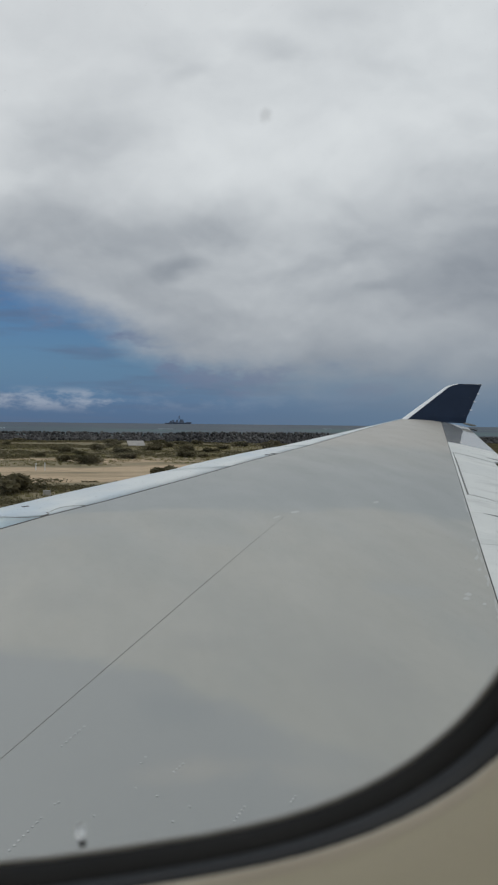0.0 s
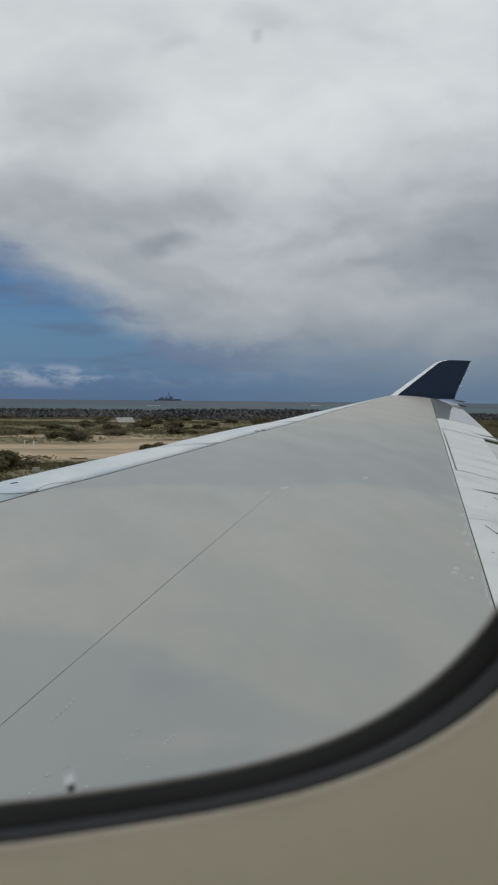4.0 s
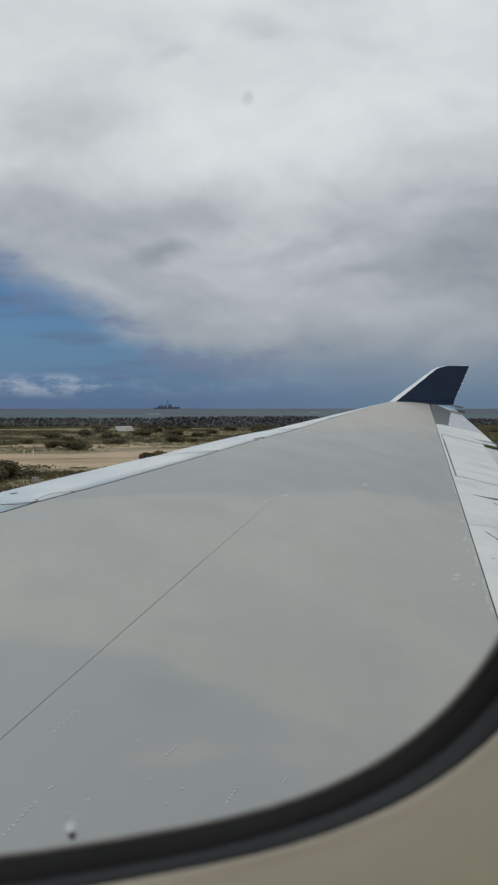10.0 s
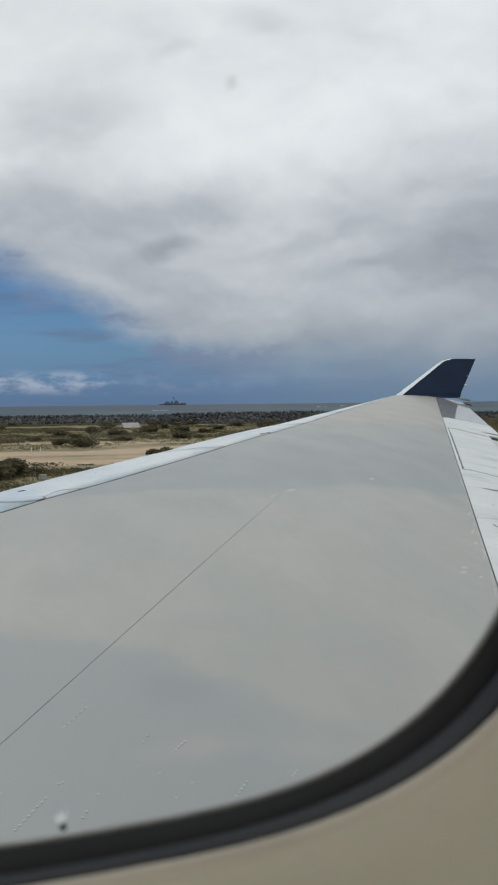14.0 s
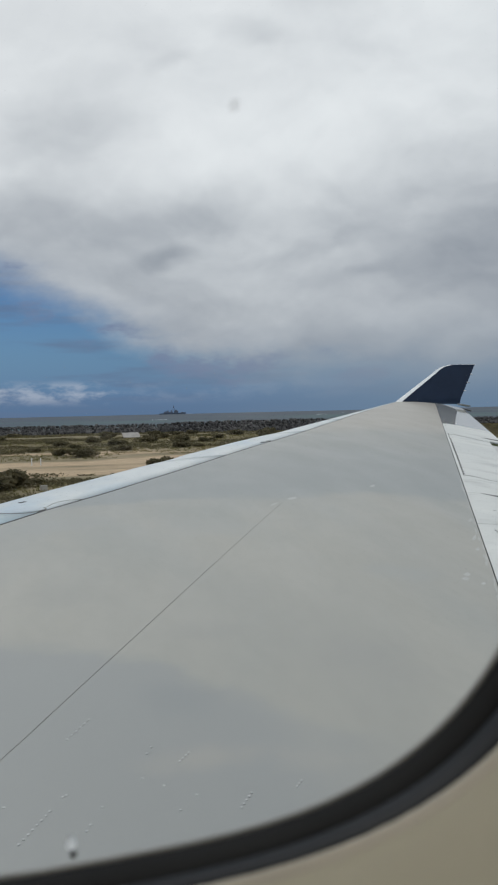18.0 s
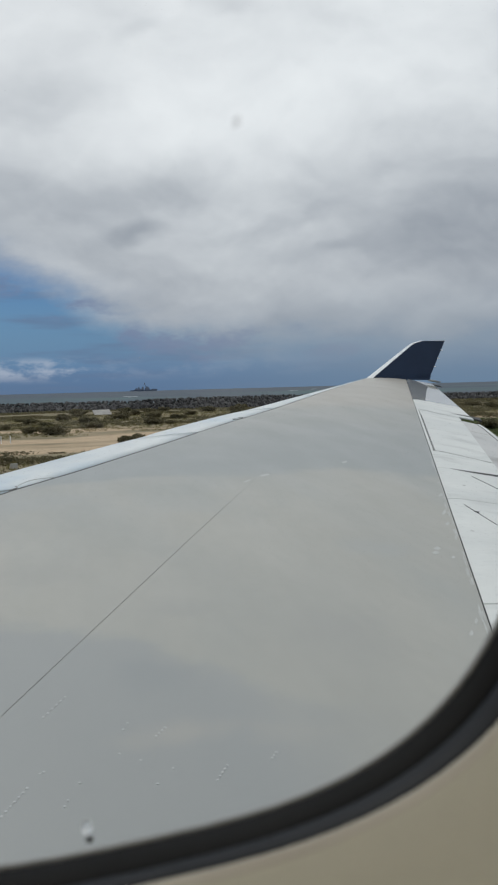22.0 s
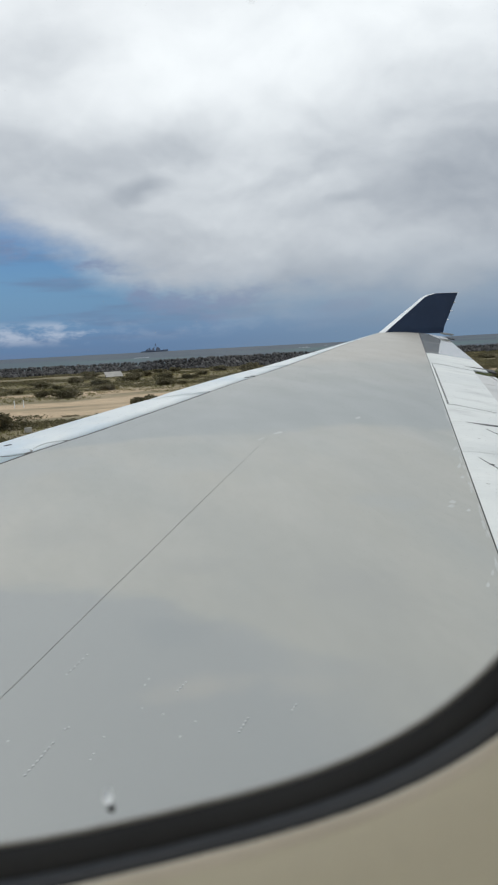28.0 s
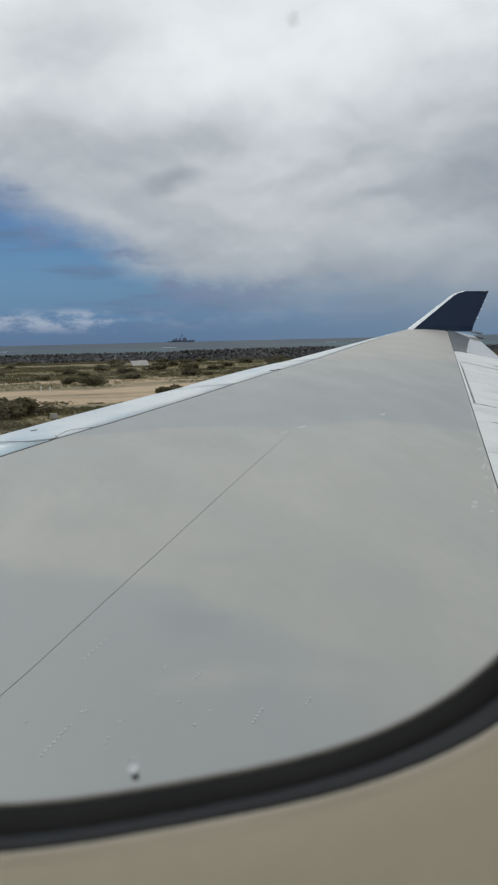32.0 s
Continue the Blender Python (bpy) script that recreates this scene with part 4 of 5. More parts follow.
def build_cabin():
    # the body stands a few degrees off the wing's axes
    c0 = Vector((0, 0.19, EYE))
    turned = Matrix.Rotation(-0.0948, 4, "Z") @ Matrix.Rotation(-0.0620, 4, "X") @ Matrix.Rotation(-0.0647, 4, "Y")
    fit = Matrix.Translation(c0) @ turned @ Matrix.Translation(-c0)
    body = set(scene.objects)
    tagged(plate_with_hole("wall_window_side", 0.035, 0.1658, 0.186, -1.9, 1.9, EYE - 1.15, EYE + 1.15, M_PANEL), "beige plastic cabin sidewall panel round a window", "wall", kind="structure")
    win = empty("window_1", "rounded airliner window with black rubber seal and beige surround", "window", kind="structure")
    ring_mesh("surround", [(0.036, 1.22), (0.024, 1.205), (0.012, 1.17), (0.005, 1.12), (0.0016, 1.06), (0.0010, 1.03), (0.036, 0.5)], M_PANEL, win, "beige rounded window surround")
    ring_mesh("lip", [(0.0030, 1.082), (0.0015, 1.062), (0.0006, 1.03), (0.0001, 1.0), (0.0004, 0.94), (0.004, 0.95)], M_LIP, win, "beige lip of the surround, paler for the light it catches", True)
    ring_mesh("shadow_gap", [(0.0009, 1.0), (0.0006, 0.97), (0.0006, 0.93), (0.006, 0.9)], M_RUBBER, win, "narrow dark gap inside the surround")
    ring_mesh("outer_trim", [(0.0010, 0.965), (0.0001, 0.955), (-0.0003, 0.93), (-0.0002, 0.68), (0.0002, 0.655), (0.0012, 0.645), (0.010, 0.65), (0.010, 0.96)], M_TRIM, win, "charcoal stepped window trim", True)
    ring_mesh("rubber_seal", [(0.0022, 0.655), (0.0008, 0.635), (0.0001, 0.60), (0.0, 0.25), (0.0, 0.05), (0.0006, -0.02), (0.008, -0.06), (0.010, 0.62)], M_RUBBER, win, "black rubber window seal", True)
    ring_mesh("pane_edge", [(0.0008, -0.025), (0.0, -0.045), (-0.0001, -0.10), (0.004, -0.2), (0.008, -0.1)], M_FROST, win, "pale frosted edge of the pane", True)
    rim = loop_at(0.003)
    vs = [(x, y, z) for y in (0.1925, 0.1945) for x, z in rim]
    pane = link_mesh("pane", vs, [tuple(range(NW)), tuple(range(2 * NW - 1, NW - 1, -1))] + [(i, i + NW, (i + 1) % NW + NW, (i + 1) % NW) for i in range(NW)], M_PANE, win, "clear acrylic window pane")
    pane.visible_shadow = False
    bm = bmesh.new()
    bmesh.ops.create_uvsphere(bm, u_segments=14, v_segments=8, radius=0.00105, matrix=fit.inverted() @ Matrix.Translation((0.0070, 0.2035, EYE - 0.1206)))
    part("breather_hole", bm, M_HOLE, win, "small dark breather hole at the pane's foot", True)
    bm = bmesh.new()
    bmesh.ops.create_uvsphere(bm, u_segments=14, v_segments=8, radius=0.0014, matrix=fit.inverted() @ Matrix.Translation((0.0064, 0.2045, EYE - 0.1175)) @ Matrix.Diagonal((1.1, 0.5, 1.6, 1)))
    behind = (fit.inverted() @ Vector((0.0064, 0.2046, EYE - 0.1175))).y
    bmesh.ops.delete(bm, geom=[v for v in bm.verts if v.co.y > behind], context="VERTS")
    part("frost_bead", bm, M_ICE, win, "white bead of frost by the breather hole", True)
    smear = random.Random(4)
    here = fit.inverted() @ Vector((0.0585, 0.2030, EYE + 0.0885))
    rim = [(here.x + 0.0016 * r * math.cos(a) + 0.0008 * r * math.sin(a), here.z + 0.0024 * r * math.sin(a)) for a, r in ((k * math.pi / 8, smear.uniform(0.75, 1.15)) for k in range(16))]
    vs = [(x, here.y + d, z) for d in (0.0, 0.0002) for x, z in rim]
    spot = link_mesh("smudge", vs, [tuple(range(16)), tuple(range(31, 15, -1))] + [(i, i + 16, (i + 1) % 16 + 16, (i + 1) % 16) for i in range(16)], M_SMUDGE, win, "faint grey smudge on the pane")
    spot.visible_shadow = False
    # outer skin of the fuselage
    fus = empty("fuselage", "white painted airliner fuselage side", "aircraft fuselage", kind="structure")
    plate_with_hole("window_belt", 0.03, 0.200, 0.212, -2.0, 2.0, EYE - 0.45, EYE + 0.55, M_FUSE, fus)
    for s, e in ((-17.0, -2.0), (2.0, 17.0)):
        boxed("belt_panel", (s, e, 0.200, 0.212, EYE - 0.45, EYE + 0.55), M_FUSE, fus)
    cy, cz, r = -3.0, EYE + 0.05, 3.25
    a0 = math.asin(0.5 / r)
    vs, fs, n = [], [], 40
    for i in range(n + 1):
        a = lerp(a0, 2 * math.pi - a0, i / n)
        for x in (-17.0, 17.0):
            for rr in (r, r - 0.05):
                vs.append((x, cy + rr * math.cos(a), cz + rr * math.sin(a)))
    for i in range(n):
        a, b = 4 * i, 4 * i + 4
        fs += [(a, a + 2, b + 2, b), (a + 1, b + 1, b + 3, a + 3)]
    link_mesh("barrel_skin", vs, fs, M_FUSE, fus, "", True)
    # plain lining that closes the cabin
    for nm, d, mt, lab in (("floor", (-1.9, 1.9, -5.6, 0.16, EYE - 1.2, EYE - 1.15), M_CARPET, "dark cabin carpet"),
                           ("ceiling", (-1.9, 1.9, -5.6, 0.16, EYE + 1.15, EYE + 1.2), M_CABIN, "pale cabin ceiling lining"),
                           ("wall_front", (-1.95, -1.9, -5.6, 0.16, EYE - 1.2, EYE + 1.2), M_CABIN, "pale cabin partition"),
                           ("wall_back", (1.9, 1.95, -5.6, 0.16, EYE - 1.2, EYE + 1.2), M_CABIN, "pale cabin partition")):
        tagged(boxed(nm, d, mt), lab, "cabin " + ("floor" if nm == "floor" else "lining"), kind="structure")
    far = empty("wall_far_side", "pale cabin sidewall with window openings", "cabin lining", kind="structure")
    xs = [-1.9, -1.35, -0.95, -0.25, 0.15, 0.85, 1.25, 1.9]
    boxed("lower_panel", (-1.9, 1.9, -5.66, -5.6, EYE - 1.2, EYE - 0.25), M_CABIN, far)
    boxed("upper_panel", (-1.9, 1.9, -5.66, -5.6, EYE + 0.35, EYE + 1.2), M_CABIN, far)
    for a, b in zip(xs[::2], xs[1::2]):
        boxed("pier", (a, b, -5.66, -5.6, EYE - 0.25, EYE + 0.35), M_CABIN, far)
    # fill lamps added in these unseen openings, stronger than daylight, brighten the window wall
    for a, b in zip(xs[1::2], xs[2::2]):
        lamp = new("far_window_fill", bpy.data.lights.new("far_window_fill", "AREA"))
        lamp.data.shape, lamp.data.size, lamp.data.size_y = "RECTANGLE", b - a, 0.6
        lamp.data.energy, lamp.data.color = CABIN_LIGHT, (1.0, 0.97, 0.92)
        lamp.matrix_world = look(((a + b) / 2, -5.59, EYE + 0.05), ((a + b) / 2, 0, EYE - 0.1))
    for ob in set(scene.objects) - body:
        if not ob.parent:
            ob.matrix_basis = BANK @ fit @ ob.matrix_basis


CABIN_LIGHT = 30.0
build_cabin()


# ---------------------------------------------------------------- ground, runway and sea
def shore(x):
    k = min(max((46.0 - x) / 40.0, 0.0), 1.0)
    return 226.0 + 7.0 * math.sin(x * 0.011 + 0.6) + 3.0 * math.sin(x * 0.037) + 30.0 * k * k * (3 - 2 * k)


def height(x, y):
    h = noise.noise(Vector((x * 0.02, y * 0.03, 1.7))) * 0.35 + noise.noise(Vector((x * 0.09, y * 0.12, 5.1))) * 0.12
    k = min(max((y - 34.0) / 14.0, 0.0), 1.0)
    d = min(max((shore(x) - y) / 12.0, 0.0), 1.0)
    return (h * k + 0.02) * d - 2.6 * (1 - d)


def grid_mesh(name, xs, ys, fn, mt):
    vs = [(x, y, fn(x, y)) for y in ys for x in xs]
    n = len(xs)
    fs = [(j * n + i, j * n + i + 1, (j + 1) * n + i + 1, (j + 1) * n + i) for j in range(len(ys) - 1) for i in range(n - 1)]
    return link_mesh(name, vs, fs, mt, smooth=True)


gx = spread(-4800, -160, 30)[:-1] + spread(-160, 380, 180) + spread(380, 4800, 30)[1:]
gy = spread(-4800, 20, 20)[:-1] + spread(20, 350, 150)
tagged(grid_mesh("ground", gx, gy, height, M_GROUND), "sandy coral ground with dry grass beside a runway", "ground", kind="structure")
tagged(boxed("runway", (-1500, 1500, -32, 30, 0.0, 0.035), M_RUNWAY), "dark worn asphalt runway", "runway", kind="structure")
tagged(grid_mesh("water", spread(-4900, 4900, 20), spread(205, 4950, 20), lambda x, y: -1.4, M_WATER), "grey-green lagoon sea reaching the horizon", "sea", kind="structure")

# foam on the far reef
rng = random.Random(11)
for i in range(7):
    fx, fy = rng.uniform(-150, 1100), rng.uniform(620, 1500)
    ln, wd = rng.uniform(6, 18), rng.uniform(1.2, 2.5)
    n = 10
    vs, fs = [], []
    for k in range(n + 1):
        w = wd * (math.sin(math.pi * min(max(k / n, 0.04), 0.96)) ** 0.6) * rng.uniform(0.6, 1.2)
        o = rng.uniform(-1, 1)
        vs += [(fx + ln * k / n, fy - w / 2 + o, -1.42), (fx + ln * k / n, fy + o, -1.2), (fx + ln * k / n, fy + w / 2 + o, -1.42)]
    for k in range(n):
        fs += [(3 * k, 3 * k + 3, 3 * k + 4, 3 * k + 1), (3 * k + 1, 3 * k + 4, 3 * k + 5, 3 * k + 2)]
    tagged(link_mesh("breaking_wave", vs, fs, M_FOAM, smooth=True), "white foaming breaker on the open sea", "wave", "breakers on the reef")


# ---------------------------------------------------------------- warship on the horizon
def build_ship(at, turn):
    ship = empty("warship", "grey naval destroyer with tall lattice mast at sea", "ship", at=at)
    ship.rotation_euler = (0, 0, turn)
    bm = bmesh.new()
    st = [(-77, 6.5, 6), (-60, 8.5, 6), (-20, 10, 6.5), (20, 10, 7.5), (50, 7, 9), (70, 2.5, 11), (78, 0.3, 12)]
    loops = []
    for x, w, h in st:
        loops.append([bm.verts.new(p) for p in ((x, -w, h), (x - (2 if x > 60 else 0), -w * 0.75, -1), (x - (2 if x > 60 else 0), w * 0.75, -1), (x, w, h))])
    for p, q in zip(loops, loops[1:]):
        for i in range(4):
            bm.faces.new((p[i], p[(i + 1) % 4], q[(i + 1) % 4], q[i]))
    bm.faces.new(loops[0]), bm.faces.new(loops[-1][::-1])
    part("hull", bm, M_SHIP, ship)

    def block(name, x0, x1, w, z0, z1, s=0.85):
        b = bmesh.new()
        lo = [b.verts.new(p) for p in ((x0, -w, z0), (x1, -w, z0), (x1, w, z0), (x0, w, z0))]
        d = (x1 - x0) * (1 - s) / 2
        hi = [b.verts.new(p) for p in ((x0 + d, -w * s, z1), (x1 - d, -w * s, z1), (x1 - d, w * s, z1), (x0 + d, w * s, z1))]
        for i in range(4):
            b.faces.new((lo[i], lo[(i + 1) % 4], hi[(i + 1) % 4], hi[i]))
        b.faces.new(lo[::-1]), b.faces.new(hi)
        part(name, b, M_SHIP, ship)

    block("bridge", 6, 34, 9, 7, 20)
    block("wheelhouse", 12, 28, 7, 20, 26)
    block("deckhouse", -52, 4, 8, 6.2, 13, 0.94)
    block("funnel", -12, 0, 4.5, 13, 24, 0.75)
    block("funnel", -34, -22, 4.5, 13, 23, 0.75)
    block("gun_turret", 48, 55, 3, 8.6, 12.5, 0.7)
    block("radar_house", -46, -36, 5, 13, 18)
    bm = bmesh.new()
    for x0, z0, x1, z1, w in ((12, 25, 6, 48, 1.1), (2, 22, 5, 46, 0.9), (3, 36, 11, 36, 0.7), (1, 41, 10, 41, 0.6), (6, 46, 5.5, 54, 0.5)):
        a, b = Vector((x0, 0, z0)), Vector((x1, 0, z1))
        d = (b - a).normalized()
        s = d.cross(Vector((0, 1, 0))) * w
        t = Vector((0, w, 0))
        q = [bm.verts.new(v) for v in (a + s + t, a - s + t, a - s - t, a + s - t, b + s + t, b - s + t, b - s - t, b + s - t)]
        for f in ((0, 1, 2, 3), (7, 6, 5, 4), (0, 4, 5, 1), (1, 5, 6, 2), (2, 6, 7, 3), (3, 7, 4, 0)):
            bm.faces.new([q[i] for i in f])
    part("mast", bm, M_SHIP, ship)
    bm = bmesh.new()
    box(bm, 54, 64, -0.3, 0.3, 11.0, 11.7)
    part("gun_barrel", bm, M_SHIP, ship)


SHIP_AZ = 9.3
build_ship((4300 * math.sin(radians(SHIP_AZ)), 4300 * math.cos(radians(SHIP_AZ)), -1.4), radians(-8))


# ---------------------------------------------------------------- scrub, grass, hut
def leaf_cloud(rng, count, rx, ry, rz, size):
    vs, fs = [], []
    lobes = [(rng.uniform(-0.6, 0.6) * rx, rng.uniform(-0.6, 0.6) * ry, rng.uniform(0.45, 0.8) * rz, rng.uniform(0.35, 0.6)) for _ in range(6)]
    for _ in range(count):
        lx, ly, lz, lr = rng.choice(lobes)
        d = Vector((rng.gauss(0, 1), rng.gauss(0, 1), rng.gauss(0, 1))).normalized() * rng.uniform(0.6, 1.0)
        c = Vector((lx + d.x * rx * lr, ly + d.y * ry * lr, max(0.03, lz + d.z * rz * lr)))
        a = Vector((rng.gauss(0, 1), rng.gauss(0, 1), rng.gauss(0, 0.6))).normalized() * size * rng.uniform(0.6, 1.4)
        b = a.cross(Vector((rng.gauss(0, 1), rng.gauss(0, 1), rng.gauss(0, 1)))).normalized() * size * rng.uniform(0.3, 0.6)
        k = len(vs)
        vs += [c - a, c + b, c + a, c - b]
        fs.append((k, k + 1, k + 2, k + 3))
    return vs, fs


def in_view(x, y):
    az = math.degrees(math.atan2(x, y))
    return -7 < az < 28 or 30 < az < 48


rng = random.Random(5)
# larger shrubs, one by one, from three shapes
shapes = []
for s in range(3):
    bush = empty("shrub", "dense olive-green coastal shrub on sandy ground", "shrub", "shrubs beside the runway")
    v, f = leaf_cloud(rng, 1500, 2.0, 1.6, 1.25, 0.18)
    link_mesh("foliage", v, f, M_LEAF, bush)
    bm = bmesh.new()
    for k in range(6):
        a = k * 1.05 + s
        tip = Vector((math.cos(a) * 0.8, math.sin(a) * 0.7, 0.8))
        d = tip.normalized()
        sd = d.cross(Vector((0, 0, 1))).normalized() * 0.035
        t = d.cross(sd).normalized() * 0.035
        lo = [bm.verts.new(w - Vector((0, 0, 0.15))) for w in (sd, t, -sd, -t)]
        hi = [bm.verts.new(tip + w * 0.3) for w in (sd, t, -sd, -t)]
        for i in range(4):
            bm.faces.new((lo[i], lo[(i + 1) % 4], hi[(i + 1) % 4], hi[i]))
    part("stem", bm, M_STEM, bush)
    shapes.append(bush)
spots = []
while len(spots) < 95:
    x, y = rng.uniform(-30, 190), rng.uniform(58, 290)
    if in_view(x, y) and y < shore(x) - 16 and (y > 110 or rng.random() < 0.3) and not (x > 0.6 * y and y < 140):
        spots.append((x, y, rng.uniform(0.55, 1.15)))
spots += [(-4.6, 66, 1.5), (-3.2, 68, 1.2), (46, 150, 1.3), (60, 72, 1.1), (57, 80, 1.0)]
for i, (x, y, s) in enumerate(spots):
    m = pose(x, y, height(x, y) - 0.05, 0, 0, rng.uniform(0, 360)) @ Matrix.Diagonal((s * rng.uniform(0.9, 1.5), s, s * rng.uniform(0.6, 0.95), 1))
    ob = shapes[i] if i < 3 else copy_thing(shapes[i % 3], m)
    ob.matrix_basis = m

# low scrub and grass, beyond counting
V, F = [], []
while len(F) < 190000:
    x, y = rng.uniform(-45, 210), 52 + 258 * rng.random() ** 0.9
    if not in_view(x, y) or y > shore(x) - 13:
        continue
    dens = noise.noise(Vector((x * 0.012, y * 0.05, 2.0))) + 0.5 * noise.noise(Vector((x * 0.05, y * 0.16, 4.0)))
    dens += 0.12 * (y > 108) + 0.04 * (y > 170) + 0.20 * (y > 255) - 0.30 * (72 < y < 125) - 0.35 * (x > 0.6 * y and y < 96) + 0.40 * (x > 0.6 * y and y > 100)
    if dens < 0.02:
        continue
    r = rng.uniform(0.35, 1.1)
    v, f = leaf_cloud(rng, int(80 * r + 25), r * 3.2, r * 1.3, r * rng.uniform(0.3, 0.45), 0.15)
    k, g = len(V), height(x, y)
    V += [(p.x + x, p.y + y, p.z + g - 0.04) for p in v]
    F += [tuple(k + i for i in q) for q in f]
tagged(link_mesh("low_scrub", V, F, M_LEAF), "low olive-green scrub scattered over sand", "scrub", kind="stuff")
V, F = [], []
while len(F) < 150000:
    x, y = rng.uniform(-45, 210), 50 + 240 * rng.random()
    if not in_view(x, y) or y > shore(x) - 13:
        continue
    if noise.noise(Vector((x * 0.02, y * 0.05, 7.0))) + 0.4 * noise.noise(Vector((x * 0.1, y * 0.2, 8.0))) < (0.30 if 70 < y + 16 * noise.noise(Vector((x * 0.045, y * 0.03, 11.0))) < 106 else -0.08):
        continue
    g = height(x, y) - 0.03
    for _ in range(9):
        a, h = rng.uniform(0, 6.28), rng.uniform(0.12, 0.38)
        bx, by = x + rng.uniform(-0.25, 0.25), y + rng.uniform(-0.25, 0.25)
        c, s, l = math.cos(a) * 0.03, math.sin(a) * 0.03, rng.uniform(-0.14, 0.14)
        k = len(V)
        V += [(bx - c, by - s, g), (bx + c, by + s, g), (bx + l, by + l * 0.5, g + h)]
        F.append((k, k + 1, k + 2))
tagged(link_mesh("dry_grass", V, F, M_DRY), "tufts of dry yellow-green grass", "grass", kind="stuff")
V, F = [], []
while len(F) < 90000:
    y = rng.uniform(30, 104)
    x = y * rng.uniform(0.58, 1.1)
    if noise.noise(Vector((x * 0.03, y * 0.06, 3.0))) < -0.22:
        continue
    g = height(x, y) - 0.03
    for _ in range(10):
        a, h = rng.uniform(0, 6.28), rng.uniform(0.12, 0.3)
        bx, by = x + rng.uniform(-0.3, 0.3), y + rng.uniform(-0.3, 0.3)
        c, s, l = math.cos(a) * 0.05, math.sin(a) * 0.05, rng.uniform(-0.14, 0.14)
        k = len(V)
        V += [(bx - c, by - s, g), (bx + c, by + s, g), (bx + l, by + l * 0.5, g + h)]
        F.append((k, k + 1, k + 2))
tagged(link_mesh("green_grass", V, F, M_GREEN), "fresh green grass beside the runway", "grass", kind="stuff")

board = empty("marker_board", "pale sloping marker board on short posts in scrub", "marker board", at=(20.0, 186.0, 0.1))
face = [(-2.1, -0.7, 0.25), (2.1, -0.7, 0.25), (1.7, 0.7, 1.45), (-2.5, 0.7, 1.45)]
link_mesh("panel", face + [(x, y + 0.06, z - 0.08) for x, y, z in face], [(0, 1, 2, 3), (7, 6, 5, 4), (0, 4, 5, 1), (1, 5, 6, 2), (2, 6, 7, 3), (3, 7, 4, 0)], M_TIN, board, "weathered pale painted panel")
for px, py, pz in ((-1.9, -0.6, 0.3), (1.9, -0.6, 0.3), (1.5, 0.64, 1.3), (-2.2, 0.64, 1.3)):
    boxed("post", (px - 0.05, px + 0.05, py - 0.05, py + 0.05, -0.5, pz - 0.08), M_TRIM, board)
pin = empty("marker_post", "thin white painted marker post in the sand", "marker post", "white posts on the sand")
boxed("shaft", (-0.05, 0.05, -0.04, 0.04, -0.3, 0.86), M_FOAM, pin, "", 0.008)
boxed("cap", (-0.06, 0.06, -0.05, 0.05, 0.86, 0.93), M_FOAM, pin, "", 0.01)
for px, py in ((-2.3, 97.0), (-1.2, 97.3)):
    m = pose(px, py, height(px, py))
    if px < -2:
        pin.matrix_basis = m
    else:
        copy_thing(pin, m)
mk = empty("marker_box", "small pale metal marker box on the grass", "marker", at=(-0.6, 62.0, 0.05))
boxed("body", (-0.3, 0.3, -0.15, 0.15, 0.1, 0.5), M_HUT, mk, "", 0.03)
for dx in (-0.35, 0.35):
    boxed("post", (dx - 0.03, dx + 0.03, -0.03, 0.03, -0.3, 0.12), M_TRIM, mk)

# ---------------------------------------------------------------- rock seawall, last
wall = empty("rock_seawall", "long sea wall of dark basalt boulders along the shore", "sea wall", kind="structure", at=(0, 0, 0))
rng = random.Random(21)


def lowering(x):
    """The wall sinks towards its aft end."""
    return table(x, [110, 150], [1.0, 0.6])


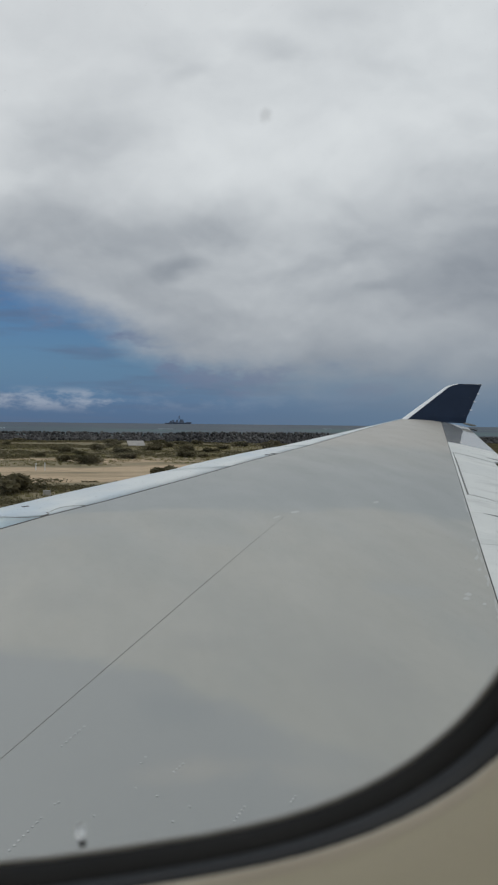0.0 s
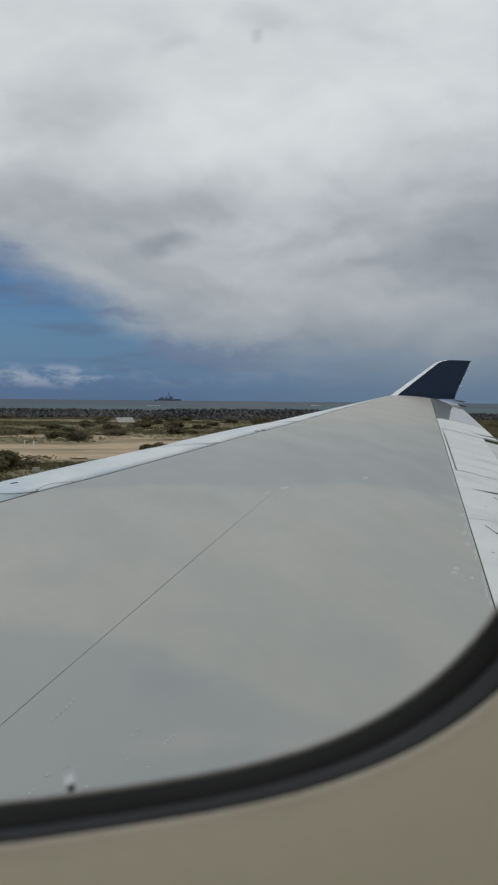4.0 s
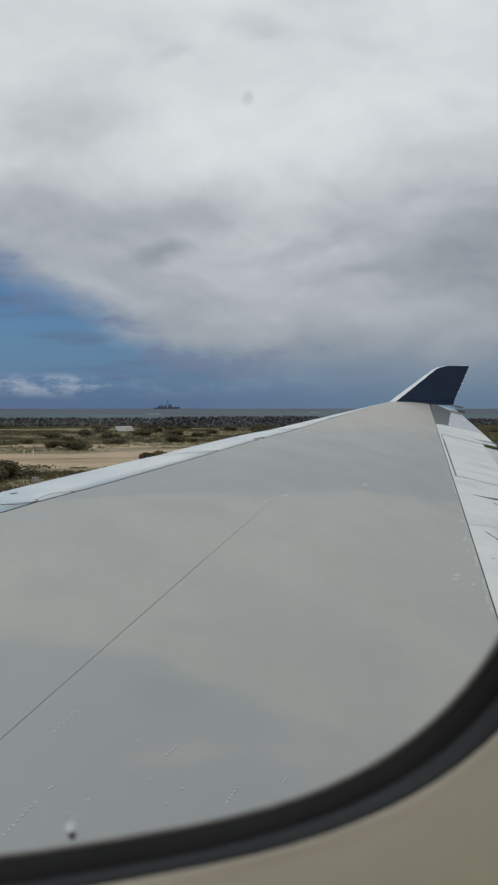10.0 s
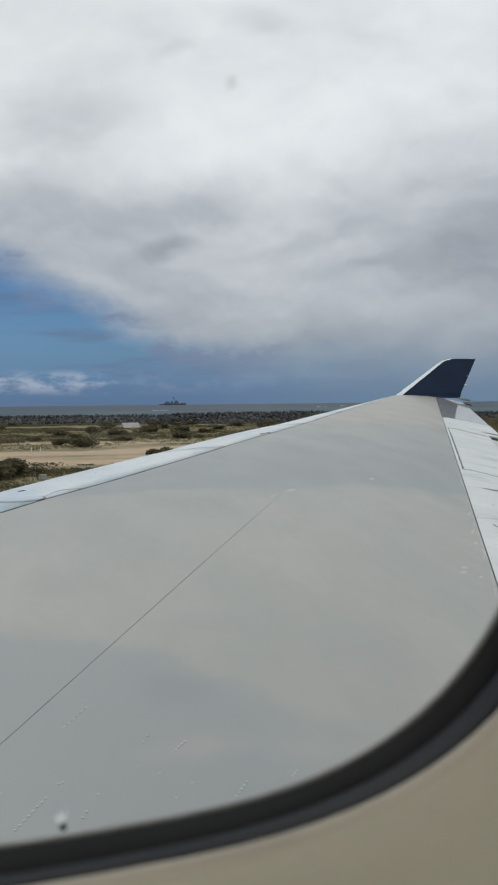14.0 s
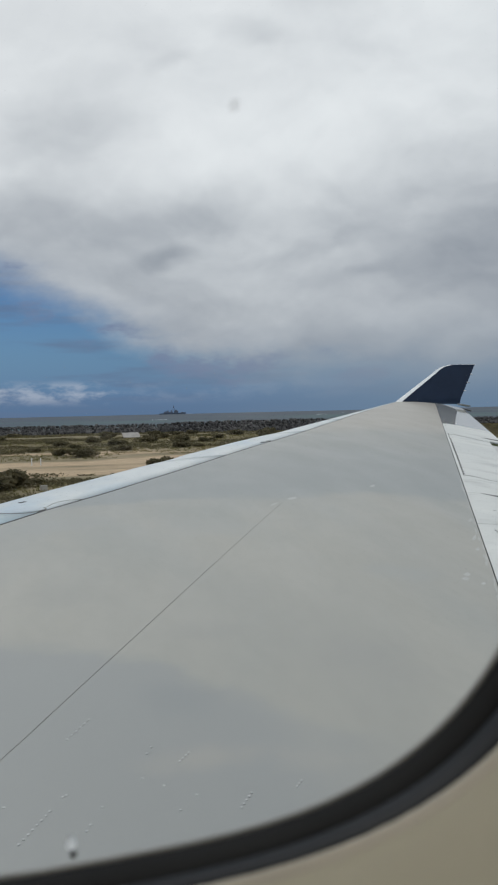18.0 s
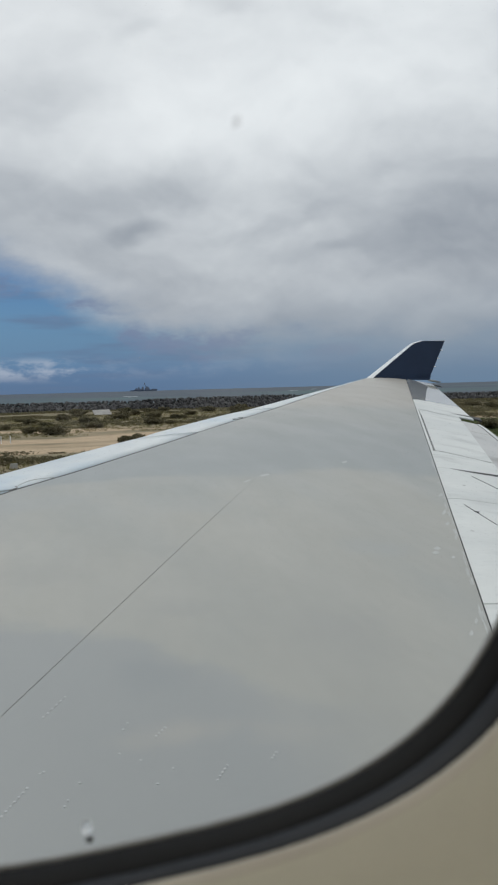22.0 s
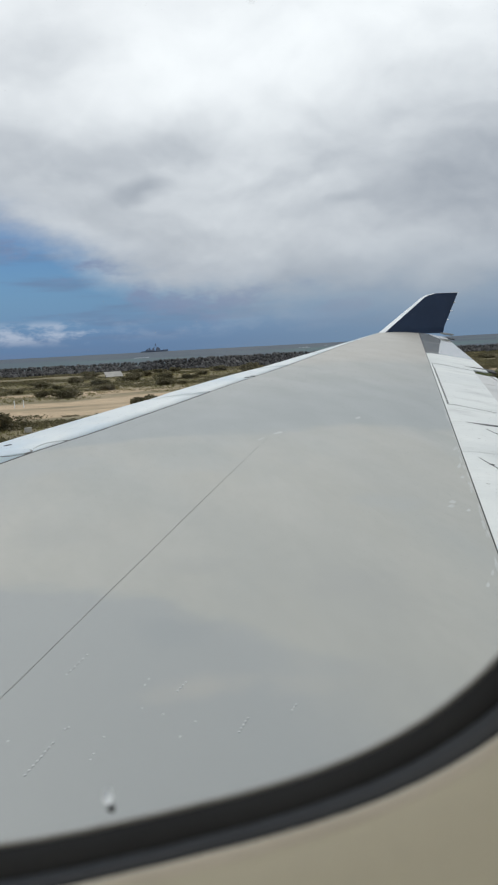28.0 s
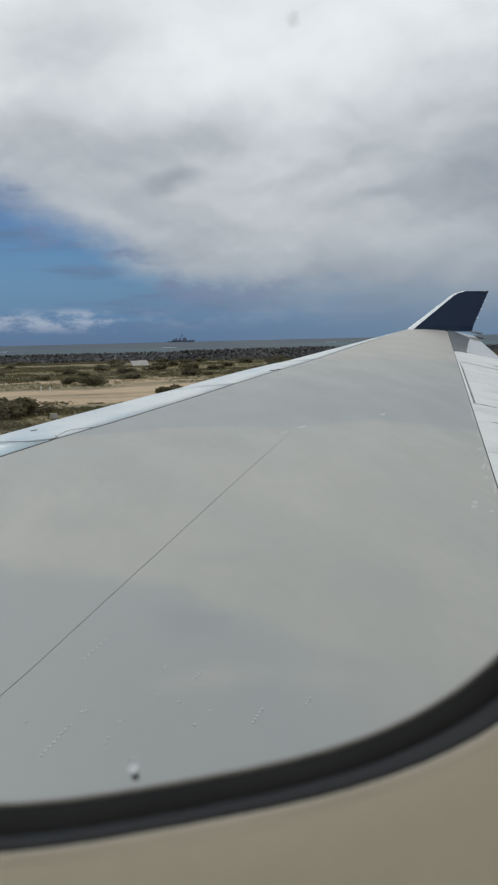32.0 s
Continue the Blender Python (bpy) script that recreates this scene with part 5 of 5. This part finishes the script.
def rock_points(rng):
    vs, fs = [], []
    bm = bmesh.new()
    bmesh.ops.create_icosphere(bm, subdivisions=1, radius=1.0)
    for v in bm.verts:
        v.co *= rng.uniform(0.72, 1.12)
        v.co.z *= 0.8
    bm.verts.ensure_lookup_table()
    vs = [v.co.copy() for v in bm.verts]
    fs = [tuple(v.index for v in f.verts) for f in bm.faces]
    bm.free()
    return vs, fs


kinds = []
for i in range(8):
    v, f = rock_points(rng)
    me = bpy.data.meshes.new("boulder")
    me.from_pydata(v, [], f)
    me.materials.append(M_ROCK)
    kinds.append((me, v, f))
V, F, parts = [], [], 0
x = -45.0
while x < 196.0:
    base = shore(x) - 10.5
    for row in range(7):
        r = rng.uniform(0.38, 0.78)
        cx, cy2 = x + rng.uniform(-0.5, 0.5), base + row * 0.75 + rng.uniform(-0.3, 0.3)
        cz = 0.25 + min(0.52 * row, 2.7) * min(1.0, 0.80 + max(0.0, x - 34.0) / 30.0) * lowering(x) + rng.uniform(-0.15, 0.15)
        me, v, f = kinds[rng.randrange(8)]
        rot = Euler((rng.uniform(0, 6), rng.uniform(0, 6), rng.uniform(0, 6))).to_matrix()
        if row in (1, 3) and parts < 300 and x > 0:
            b = new("boulder", me)
            b.matrix_basis = Matrix.Translation((cx, cy2, cz)) @ rot.to_4x4() @ Matrix.Diagonal((r, r, r, 1))
            b.parent = wall
            parts += 1
        else:
            k = len(V)
            V += [rot @ (p * r) + Vector((cx, cy2, cz)) for p in v]
            F += [tuple(k + i for i in q) for q in f]
    x += 0.8
tagged(link_mesh("rubble", V, F, M_ROCKS, wall, "packed dark boulders"), kind="stuff")
# earth core under the boulders
vs, fs = [], []
for i, x in enumerate(spread(-50, 204, 110)):
    b = shore(x) - 11.5
    h = 2.4 * min(1.0, 0.70 + max(0.0, x - 36.0) / 30.0) * lowering(x)
    vs += [(x, b, -0.4), (x, b + (4.6 if x > 36 else 3.2), h), (x, b + 6.5, h), (x, b + 12, -2.6)]
    if i:
        for j in range(3):
            a = 4 * (i - 1) + j
            fs.append((a, a + 1, a + 5, a + 4))
link_mesh("core", vs, fs, M_ROCKS, wall)
